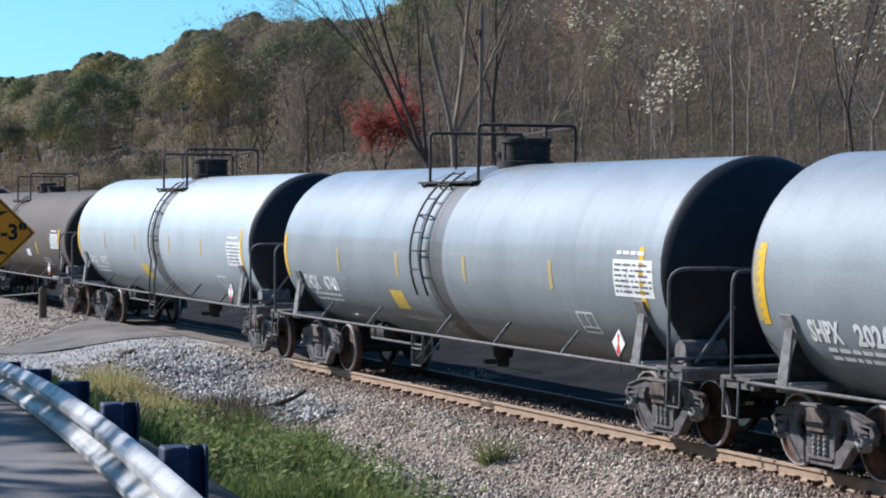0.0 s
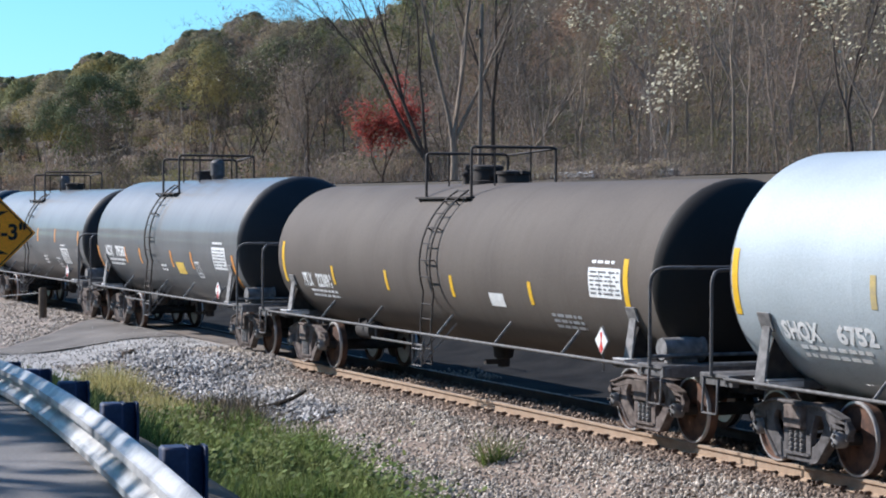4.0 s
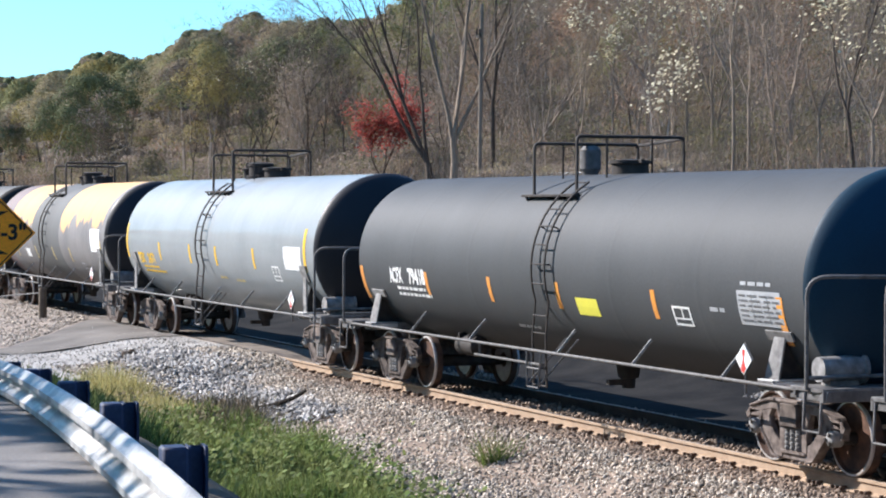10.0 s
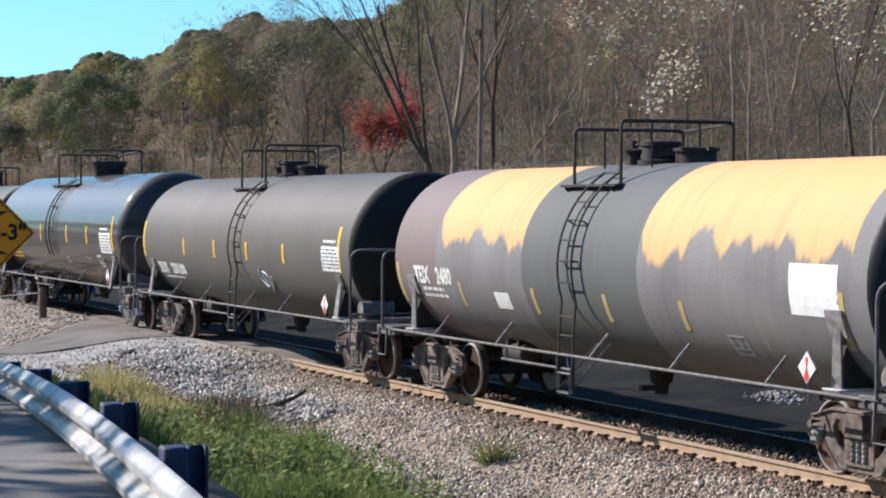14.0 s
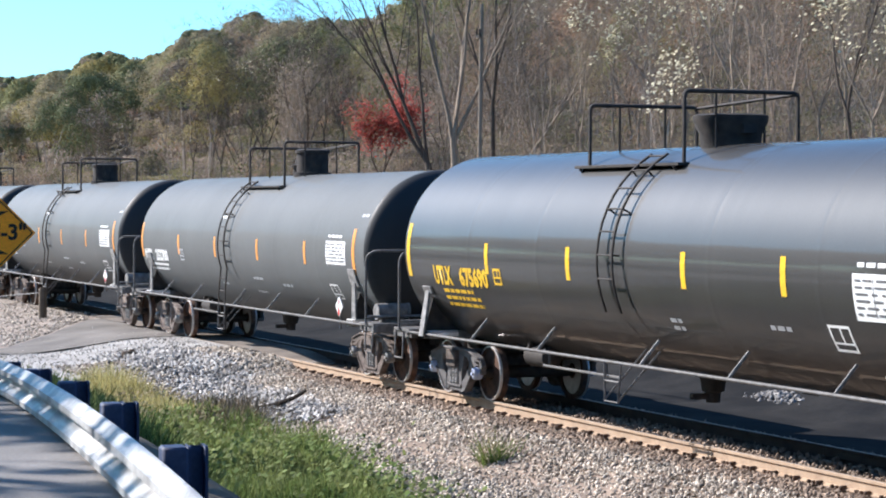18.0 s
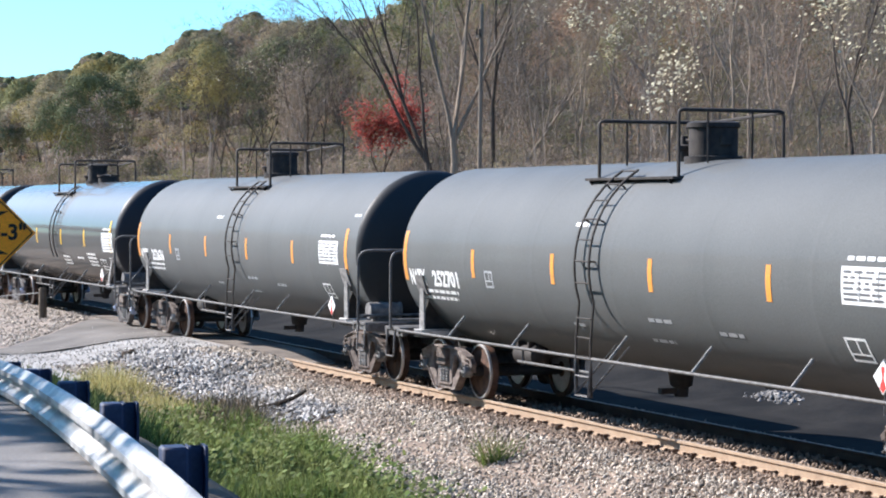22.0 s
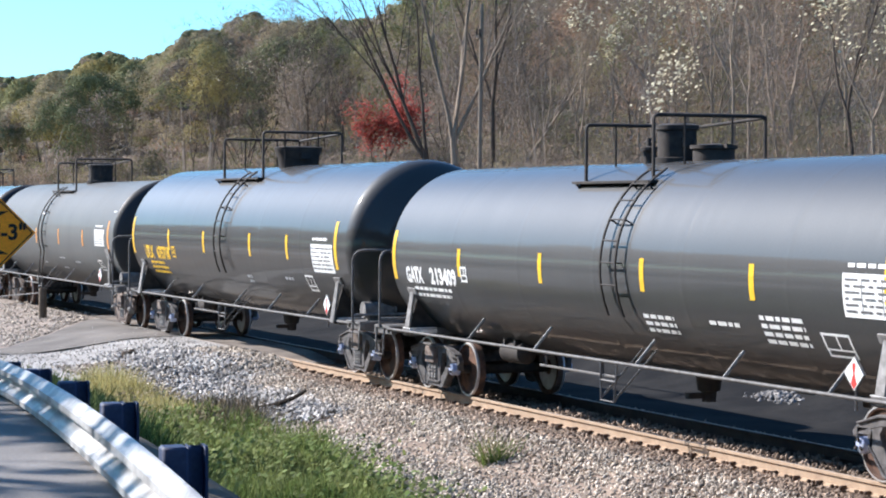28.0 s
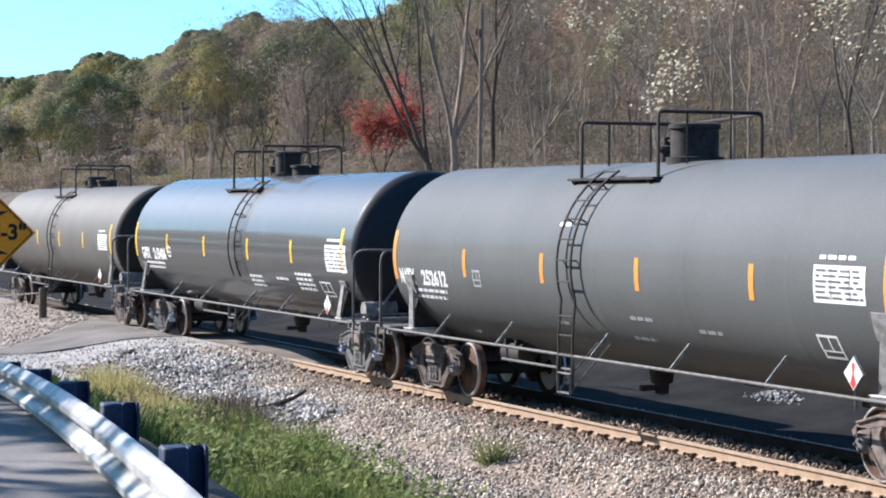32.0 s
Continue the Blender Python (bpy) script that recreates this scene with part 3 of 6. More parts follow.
# -- shared pieces of the running gear
def wheel_mesh():
    p = [(0.0, 0.10), (0.02, 0.11), (0.03, 0.17), (0.012, 0.30), (0.02, 0.385), (0.05, 0.405), (0.055, 0.44), (0.05, 0.448)]
    q = [(-0.085, 0.475), (-0.09, 0.44), (-0.085, 0.40), (-0.03, 0.38), (-0.03, 0.18), (-0.06, 0.12), (-0.06, 0.10)]
    return mesh_of("wheel", Shape().lathe(p[:-1] + [(0.05, 0.449)] + q, 28, "y"), RUSTY, smooth=30)


WHEEL = wheel_mesh()
TREADM = mesh_of("tread", Shape().lathe([(-0.055, 0.462), (-0.045, 0.4575), (0.045, 0.4545), (0.058, 0.446), (0.0585, 0.425), (0.05, 0.425), (0.05, 0.44), (-0.055, 0.44)], 28, "y"), TREAD, smooth=30)
AXLE = mesh_of("axle", Shape().lathe([(-1.03, 0.07), (-0.70, 0.075), (-0.6, 0.09), (0.6, 0.09), (0.70, 0.075), (1.03, 0.07)], 14, "y"), STEEL)


def frame_mesh(mat):
    """Cast side frame: bowed top, heavy truss legs and columns, with open windows between them."""
    s = Shape()
    top = [(-1.14, 0.60), (-1.02, 0.71), (-0.55, 0.83), (0.55, 0.83), (1.02, 0.71), (1.14, 0.60), (1.10, 0.52), (0.98, 0.60), (0.52, 0.70), (-0.52, 0.70), (-0.98, 0.60), (-1.10, 0.52)]
    s.prism(top, -0.055, 0.035)
    s.prism([(-1.00, 0.69), (-0.55, 0.80), (0.55, 0.80), (1.00, 0.69), (1.02, 0.715), (0.55, 0.84), (-0.55, 0.84), (-1.02, 0.715)], -0.085, 0.05)
    for k in (-1, 1):
        leg = [(0.86, 0.60), (0.77, 0.46), (0.47, 0.14), (0.26, 0.115), (0.26, 0.30), (0.35, 0.33), (0.45, 0.40), (0.55, 0.53), (0.57, 0.61), (0.53, 0.66), (0.50, 0.72), (0.86, 0.68)]
        s.prism([(k * x, z) for x, z in leg], -0.05, 0.03)
        s.prism([(k * 0.76, 0.46), (k * 0.80, 0.48), (k * 0.48, 0.13), (k * 0.30, 0.10), (k * 0.30, 0.12), (k * 0.45, 0.155)], -0.085, 0.05)
        s.prism([(k * 0.19, 0.20), (k * 0.31, 0.20), (k * 0.31, 0.45), (k * 0.35, 0.60), (k * 0.40, 0.72), (k * 0.19, 0.76)], -0.06, 0.03)
        s.box(k * 0.889, 0, 0.62, 0.30, 0.11, 0.09)
        s.box(k * 0.745, 0, 0.54, 0.06, 0.10, 0.20)
        s.box(k * 1.05, 0, 0.53, 0.06, 0.10, 0.16)
    s.box(0, 0, 0.205, 0.56, 0.15, 0.05)
    s.box(0, 0, 0.145, 0.60, 0.08, 0.07)
    return mesh_of("side_frame", s, mat, 0.01)


NEWCAST = surf("dark_grey_casting", (0.15, 0.14, 0.137), (0.08, 0.074, 0.072), 0.7, 9, 0, 0.3, 90, rnd=0.3, spec=0.2)
SIDES = [frame_mesh(FRAME), frame_mesh(NEWCAST)]


def spring_mesh():
    s, prof = Shape(), []
    for i in range(5):
        z = 0.235 + i * 0.055
        prof += [(z, 0.041), (z + 0.010, 0.050), (z + 0.040, 0.050), (z + 0.050, 0.041)]
    s.lathe(prof, 9, "z")
    return mesh_of("spring", s, CASTING)


SPRING = spring_mesh()
CAP = mesh_of("bearing_cap", Shape().lathe([(-0.12, 0.10), (0.0, 0.10), (0.015, 0.088), (0.025, 0.075), (0.03, 0.045), (0.035, 0.0)], 18, "y"), CASTING)
BLUECAP = mesh_of("bearing_cap", Shape().lathe([(-0.12, 0.10), (0.0, 0.10), (0.015, 0.088), (0.025, 0.075), (0.03, 0.045), (0.035, 0.0)], 18, "y"), surf("pale_blue_cap", (0.28, 0.33, 0.50), (0.46, 0.48, 0.56), 0.6, 14, 0, 0.1, 90))
BOLT = mesh_of("cap_bolt", Shape().box(0, 0, 0, 0.035, 0.02, 0.05), STEEL, 0.004)
BOLSTER = mesh_of("bolster", Shape().prism([(-0.20, 0.52), (0.20, 0.52), (0.19, 0.80), (-0.19, 0.80)], -1.14, 1.14).lathe([(0.80, 0.20), (0.86, 0.20)], 20, "z"), FRAME, 0.012)
BRAKE = mesh_of("brake_beam", Shape().tube([(0, -0.80, 0.36), (0, 0.80, 0.36)], 0.035, 8).box(0.03, -0.7175, 0.42, 0.06, 0.09, 0.32).box(0.03, 0.7175, 0.42, 0.06, 0.09, 0.32).tube([(-0.1, 0, 0.34), (0, -0.7, 0.36)], 0.025).tube([(-0.1, 0, 0.34), (0, 0.7, 0.36)], 0.025), STEEL, 0)

TURNING = []          # wheelsets, for motions()


def truck(parent, x, fresh=False, blue=False):
    """A two-axle truck under a car: frames, bolster and springs, with turning wheelsets."""
    t = part("truck", BOLSTER, parent, pose(x, 0, 0), "dusty cast-steel truck with roller bearings")
    for k in (-1, 1):
        part("side_frame", SIDES[1 if fresh else 0], t, pose(0, k * 1.0, 0))
        for sx in (-0.122, 0.0, 0.122):
            part("spring", SPRING, t, pose(sx, k * 1.045, 0))
        part("brake_beam", BRAKE, t, pose(k * 0.40, 0, 0, 0, 0, 0 if k > 0 else 180))
        w = part("wheelset", AXLE, t, pose(k * 0.889, 0, 0.457), "rusty wheels with bright treads on an axle")
        TURNING.append(w)
        for j in (-1, 1):
            part("wheel", WHEEL, w, pose(0, j * 0.7535, 0, 0, 0, 0 if j > 0 else 180))
            part("tread", TREADM, w, pose(0, j * 0.7535, 0, 0, 0, 0 if j > 0 else 180))
            part("bearing_cap", BLUECAP if blue else CAP, w, pose(0, j * 1.09, 0, 0, 0, 0 if j > 0 else 180))
            if j < 0:
                for q in range(3):
                    part("cap_bolt", BOLT, w, pose(0, -1.135, 0, 0, 120 * q, 0) @ pose(0, 0, 0.062))
    return t


# -- shared pieces of the body
def arm_mesh(high, broad, foot=1.55):
    """Slanting plate from the bolster up to the belly, with a curved pad at its head."""
    y1 = -math.sqrt((R + 0.02) ** 2 - (ZC - high) ** 2)
    lean, w = (y1 + foot) / (high - 1.06), broad / 2
    s = Shape().prism([(-w, 1.02), (w, 1.02), (w * 0.95, 1.25), (w * 0.72, high), (-w * 0.72, high), (-w * 0.95, 1.25)], -0.016, 0.016)
    s.v = [(x, y - foot + lean * (z - 1.06), z) for x, y, z in s.v]
    return mesh_of("bolster_arm", s, CASTING, 0.006)


def pad_mesh(high, long, tall):
    """Doubler plate curved with the shell."""
    a, d, n = math.asin((high - ZC) / R), tall / R, 6
    s, outline = Shape(), []
    for r in (R + 0.006, R + 0.036):
        ring = [(-r * math.cos(a + d * (i / n - 0.35)), ZC + r * math.sin(a + d * (i / n - 0.35))) for i in range(n + 1)]
        outline += ring if r < R + 0.02 else ring[::-1]
    s.prism(outline, -long / 2, long / 2)
    s.v = [(y, x, z) for x, y, z in s.v]
    return mesh_of("saddle_pad", s, CASTING, 0.004)


ARMS = {"wide": (arm_mesh(1.70, 0.34), pad_mesh(1.70, 0.60, 0.14)), "plain": (arm_mesh(1.78, 0.24), pad_mesh(1.80, 0.28, 0.24)), "square": (arm_mesh(1.84, 0.22, 1.47), pad_mesh(1.86, 0.36, 0.34)), "slim": (arm_mesh(1.76, 0.20), pad_mesh(1.76, 0.34, 0.12))}
# sun on the bolster foot's top and edge, put in as pale colour
EDGE = mesh_of("edge_plate", Shape().box(0.176, 0, 1.06, 0.012, 0.50, 0.07).box(0, 0, 1.112, 0.36, 0.50, 0.012), surf("sunlit_pale_edge", (0.72, 0.71, 0.69), (0.50, 0.49, 0.47), 0.6, 7, 0, 0.15, 60, rnd=0.3), 0.003)
FOOT = mesh_of("bolster_foot", Shape().box(0, 0, 1.05, 0.34, 0.85, 0.12), PIPE, 0.012)


def web_mesh():
    """Upright plate cut to the tank's round belly."""
    low = [(-1.52, 1.0), (1.52, 1.0)]
    belly = [(1.46 * math.cos(a), ZC + 1.56 * math.sin(a)) for a in (radians(d) for d in range(-30, -151, -8))]
    s = Shape().prism(low + [(1.36, 1.64)] + belly + [(-1.36, 1.64)], -0.015, 0.015)
    s.v = [(y, x, z) for x, y, z in s.v]
    return mesh_of("saddle_web", s, STEEL, 0, 0)


WEB = web_mesh()
SILL = mesh_of("stub_sill", Shape().box(0, 0, 0.93, 3.6, 0.42, 0.36).box(1.5, 0, 0.90, 0.5, 0.5, 0.44).box(0.2, 0, 1.13, 1.6, 0.9, 0.12), STEEL, 0.015)
COUPLER = mesh_of("coupler", Shape().box(-0.25, 0, 0.876, 0.75, 0.14, 0.15).prism([(0.10, 0.72), (0.34, 0.74), (0.40, 0.80), (0.40, 0.95), (0.34, 1.01), (0.10, 1.03)], -0.14, 0.16).tube([(0.05, -0.1, 0.8), (0.12, -0.16, 0.55), (0.30, -0.2, 0.42), (0.44, -0.18, 0.55)], 0.028, 8), FRAME, 0.012)


def end_platform_mesh():
    s = Shape()
    s.box(0.32, 0, 1.085, 0.72, 3.16, 0.05)
    s.box(0.66, 0, 1.02, 0.06, 3.16, 0.14)
    s.box(0.06, 0, 1.04, 0.05, 3.16, 0.10)
    for k in (-1, 1):
        s.box(0.32, k * 1.50, 1.02, 0.80, 0.10, 0.12)
        s.tube([(0.62, k * 1.56, 1.05), (0.62, k * 1.58, 0.62), (0.62, k * 1.58, 0.60), (0.26, k * 1.58, 0.60), (0.26, k * 1.56, 1.05)], 0.018)
    return mesh_of("end_platform", s, PIPE, 0.006)


ENDP = end_platform_mesh()


def arc_pts(a, b, c, n=5):
    """A rounded corner from a to c round b."""
    a, b, c = Vector(a), Vector(b), Vector(c)
    return [(1 - t) ** 2 * a + 2 * t * (1 - t) * b + t * t * c for t in (i / n for i in range(n + 1))]


END_RAIL = mesh_of("end_handrail", Shape().tube([(0, -1.60, 1.08)] + arc_pts((0, -1.60, 2.16), (0, -1.60, 2.40), (0.16, -1.40, 2.40)) + arc_pts((0.30, -1.1, 2.40), (0.46, -0.75, 2.40), (0.46, -0.4, 2.40)) + arc_pts((0.46, 0.4, 2.40), (0.46, 0.75, 2.40), (0.30, 1.1, 2.40)) + arc_pts((0.16, 1.40, 2.40), (0, 1.60, 2.40), (0, 1.60, 2.16)) + [(0, 1.60, 1.08)], 0.024, 8), PIPE, smooth=60)


CROSSBAR = mesh_of("end_crossbar", Shape().tube([(0.02, -1.58, 1.22), (0.02, 1.58, 1.22)], 0.026, 8), CASTING)
LEVER = mesh_of("brake_lever", Shape().tube([(0.05, -1.25, 1.16), (0.05, -0.62, 1.95)], 0.026, 8).tube([(0.05, -0.62, 1.95), (0.05, -0.50, 1.95)], 0.026, 8), CASTING)


def stile_mesh(full):
    """One upright of the side ladder, bent round the shell; the long kind runs on straight down."""
    pts = [(0, -(R + 0.10) * math.cos(a), ZC + (R + 0.10) * math.sin(a)) for a in (radians(d) for d in range(-18 if full else -24, 66, 7))]
    return mesh_of("ladder", Shape().tube(([(0, -1.60, 0.50), (0, -1.62, 1.3)] if full else []) + pts, 0.02, 6), STEEL, smooth=60)


STILES = [stile_mesh(True), stile_mesh(False)]
RUNG = mesh_of("rung", Shape().tube([(-0.23, 0, 0), (0.23, 0, 0)], 0.014), STEEL)
STAND = mesh_of("standoff", Shape().tube([(0, 0, 0), (0, 0.11, 0)], 0.014), STEEL)


def ladder(car, at, full):
    """Side ladder: two stiles, their rungs and stand-offs."""
    lad = part("ladder", STILES[0 if full else 1], car, at @ pose(-0.23, 0, 0), "black steel side ladder")
    part("stile", STILES[0 if full else 1], lad, pose(0.46, 0, 0))
    for z in (0.52, 0.80, 1.08, 1.36, 1.64) if full else ():
        part("rung", RUNG, lad, pose(0.23, -1.61, z))
    for d in range(-8, 66, 11):
        a = radians(d)
        y, z = -(R + 0.10) * math.cos(a), ZC + (R + 0.10) * math.sin(a)
        part("rung", RUNG, lad, pose(0.23, y, z))
        if d % 22 == 3:
            for x in (0.0, 0.46):
                part("standoff", STAND, lad, pose(x, y, z, -d, 0, 0))


STEP = mesh_of("sill_step", Shape().tube([(-0.25, -1.58, 1.06), (-0.20, -1.60, 0.52), (0.20, -1.60, 0.52), (0.25, -1.58, 1.06)], 0.018).tube([(-0.22, -1.59, 0.80), (0.22, -1.59, 0.80)], 0.014).tube([(-0.20, -1.60, 0.54), (0.02, -1.05, 1.24)], 0.016).tube([(0.20, -1.60, 0.54), (0.42, -1.05, 1.24)], 0.016), PIPE)
STRUT = mesh_of("strut", Shape().tube([(0, -1.56, 1.06), (0.02, -1.27, 1.40)], 0.024), CASTING)
ZT = ZC + R


def hoop(a, b, c=0.08, r=0.03, tall=0.90):
    """An upright handrail loop between two feet."""
    a, b = Vector(a), Vector(b)
    d = (b - a).normalized() * c
    up = Vector((0, 0, tall))
    dn = Vector((0, 0, c))
    pts = [a] + arc_pts(a + up - dn, a + up, a + up + d, 3) + arc_pts(b + up - d, b + up, b + up - dn, 3) + [b]
    return mesh_of("platform_rail", Shape().tube(pts, r, 6), STEEL, smooth=60)


def top_platform(car, m, x0, x1, w):
    """Walkways on both sides of the fittings, with a railing loop across each end."""
    z = ZC + math.sqrt(R * R - w * w) - 0.03
    for k in (-1, 1):
        s = Shape().box((x0 + x1) / 2, k * (w + 0.02), z + 0.02, x1 - x0 + 0.30, 0.30, 0.04)
        for x in (x0, x1):
            s.tube([(x, k * (w + 0.16), z), (x, k * (w + 0.02), z - 0.16)], 0.022)
        part("walkway", mesh_of("walkway", s, STEEL, 0.004), car, m)
    for x, tall in ((x0, 0.90), (x1, 0.98)):
        part("platform_rail", hoop((x, -w, z), (x, w, z), tall=tall), car, m)
        for y in (-w * 0.45, w * 0.4):
            part("platform_post", mesh_of("platform_post", Shape().tube([(x, y, ZT - 0.10), (x, y, z + tall)], 0.018, 6), STEEL), car, m)
    s = Shape().tube([(x0, w, z + 0.88), (x1, w, z + 0.96)], 0.026, 6)
    part("platform_rail", mesh_of("platform_rail", s, STEEL, smooth=60), car, m)


def housing(r, tall, flare=0.03):
    """A round valve housing with a flange below and a lid."""
    z = ZC + R
    s = Shape().lathe([(z - 0.06, r + 0.07), (z + 0.05, r + 0.07), (z + 0.06, r), (z + tall - 0.10, r), (z + tall - 0.09, r + flare), (z + tall - 0.03, r + flare), (z + tall, r - 0.05), (z + tall, 0.0)], 28, "z")
    return mesh_of("valve_housing", s.box(r, 0, z + tall * 0.5, 0.1, 0.18, 0.14).box(-r - 0.03, -0.1, z + tall - 0.06, 0.12, 0.06, 0.06), STEEL)


HOUSINGS = {"dome": housing(0.41, 0.46), "tall": housing(0.35, 0.56), "slim": housing(0.29, 0.56), "low": housing(0.28, 0.36)}
FITTINGS = mesh_of("valve", Shape().lathe([(ZC + R - 0.05, 0.10), (ZC + R + 0.16, 0.10), (ZC + R + 0.17, 0.15), (ZC + R + 0.22, 0.15), (ZC + R + 0.24, 0.06), (ZC + R + 0.36, 0.05), (ZC + R + 0.37, 0.0)], 14, "z").tube([(-0.16, 0, ZC + R + 0.30), (0.16, 0, ZC + R + 0.30)], 0.02), STEEL)
FUNNEL = mesh_of("valve_housing", Shape().lathe([(ZC + R - 0.05, 0.40), (ZC + R + 0.14, 0.42), (ZC + R + 0.30, 0.50), (ZC + R + 0.38, 0.51), (ZC + R + 0.40, 0.46), (ZC + R + 0.41, 0.0)], 28, "z").box(0.48, 0, ZC + R + 0.2, 0.1, 0.2, 0.12), STEEL)
BOTTLE = mesh_of("relief_valve", Shape().lathe([(ZC + R - 0.05, 0.13), (ZC + R + 0.06, 0.14), (ZC + R + 0.10, 0.18), (ZC + R + 0.42, 0.18), (ZC + R + 0.49, 0.12), (ZC + R + 0.51, 0.0)], 20, "z"), PIPE)
HATCH = mesh_of("manway", Shape().lathe([(ZC + R - 0.06, 0.30), (ZC + R + 0.16, 0.30), (ZC + R + 0.17, 0.34), (ZC + R + 0.22, 0.34), (ZC + R + 0.25, 0.0)], 24, "z").box(0.36, 0, ZC + R + 0.2, 0.14, 0.08, 0.06), STEEL, 0)
TANKLET = mesh_of("air_reservoir", Shape().lathe([(-0.42, 0.0), (-0.40, 0.10), (-0.34, 0.17), (0.34, 0.17), (0.40, 0.10), (0.42, 0.0)], 18, "x", (0, -0.75, 0.86)).box(0.2, -0.75, 1.02, 0.05, 0.3, 0.1).box(-0.2, -0.75, 1.02, 0.05, 0.3, 0.1), STEEL)
VALVE = mesh_of("bottom_valve", Shape().lathe([(0.46, 0.10), (0.60, 0.11), (0.62, 0.16), (0.88, 0.20)], 16, "z").box(0, -0.2, 0.55, 0.1, 0.3, 0.08), STEEL, 0)
ENDBOX = mesh_of("brake_cylinder", Shape().lathe([(-0.30, 0.0), (-0.30, 0.15), (0.24, 0.16), (0.26, 0.19), (0.30, 0.19), (0.30, 0.0)], 18, "y", (0.32, -1.05, 1.30)).box(0.32, -1.05, 1.13, 0.2, 0.4, 0.08), CASTING)
DIAMOND = [mesh_of("placard", Shape().prism([(0, -0.19), (0.19, 0), (0, 0.19), (-0.19, 0)], -0.004, 0.004), WHITEP, smooth=0), mesh_of("placard_mark", Shape().prism([(-0.03, 0.07), (-0.03, 0.12), (0.03, 0.12), (0.03, 0.07), (0.012, 0.0), (0.06, -0.115), (0, -0.175), (-0.06, -0.115), (-0.012, 0.0)], -0.007, -0.003), REDP, smooth=0)]
HOLDER = mesh_of("placard_holder", Shape().box(0, 0.02, 0, 0.30, 0.012, 0.30, pose(0, 0, 0, 0, 45, 0)).tube([(0, 0.03, -0.1), (0, 0.03, -0.42)], 0.02), PIPE)


INKS = {"grey": surf("grey_print", (0.15, 0.152, 0.155), (0.11, 0.112, 0.115), 0.6, 5, 0, 0, 40), "white": WHITEP, "yellow": YELLOWP, "pale": PALEP, "mustard": SEALY, "lemon": LEMON, "black": BLACKP, "orange": STRIPO, "strip": STRIPY, "dull": surf("faded_strip", (0.52, 0.40, 0.16), (0.42, 0.34, 0.18), 0.6, 8, 0, 0, 60)}
CARS = []
FITS = {}             # cross-section of each car against the common one


def flip(k):
    return 0 if k > 0 else 180


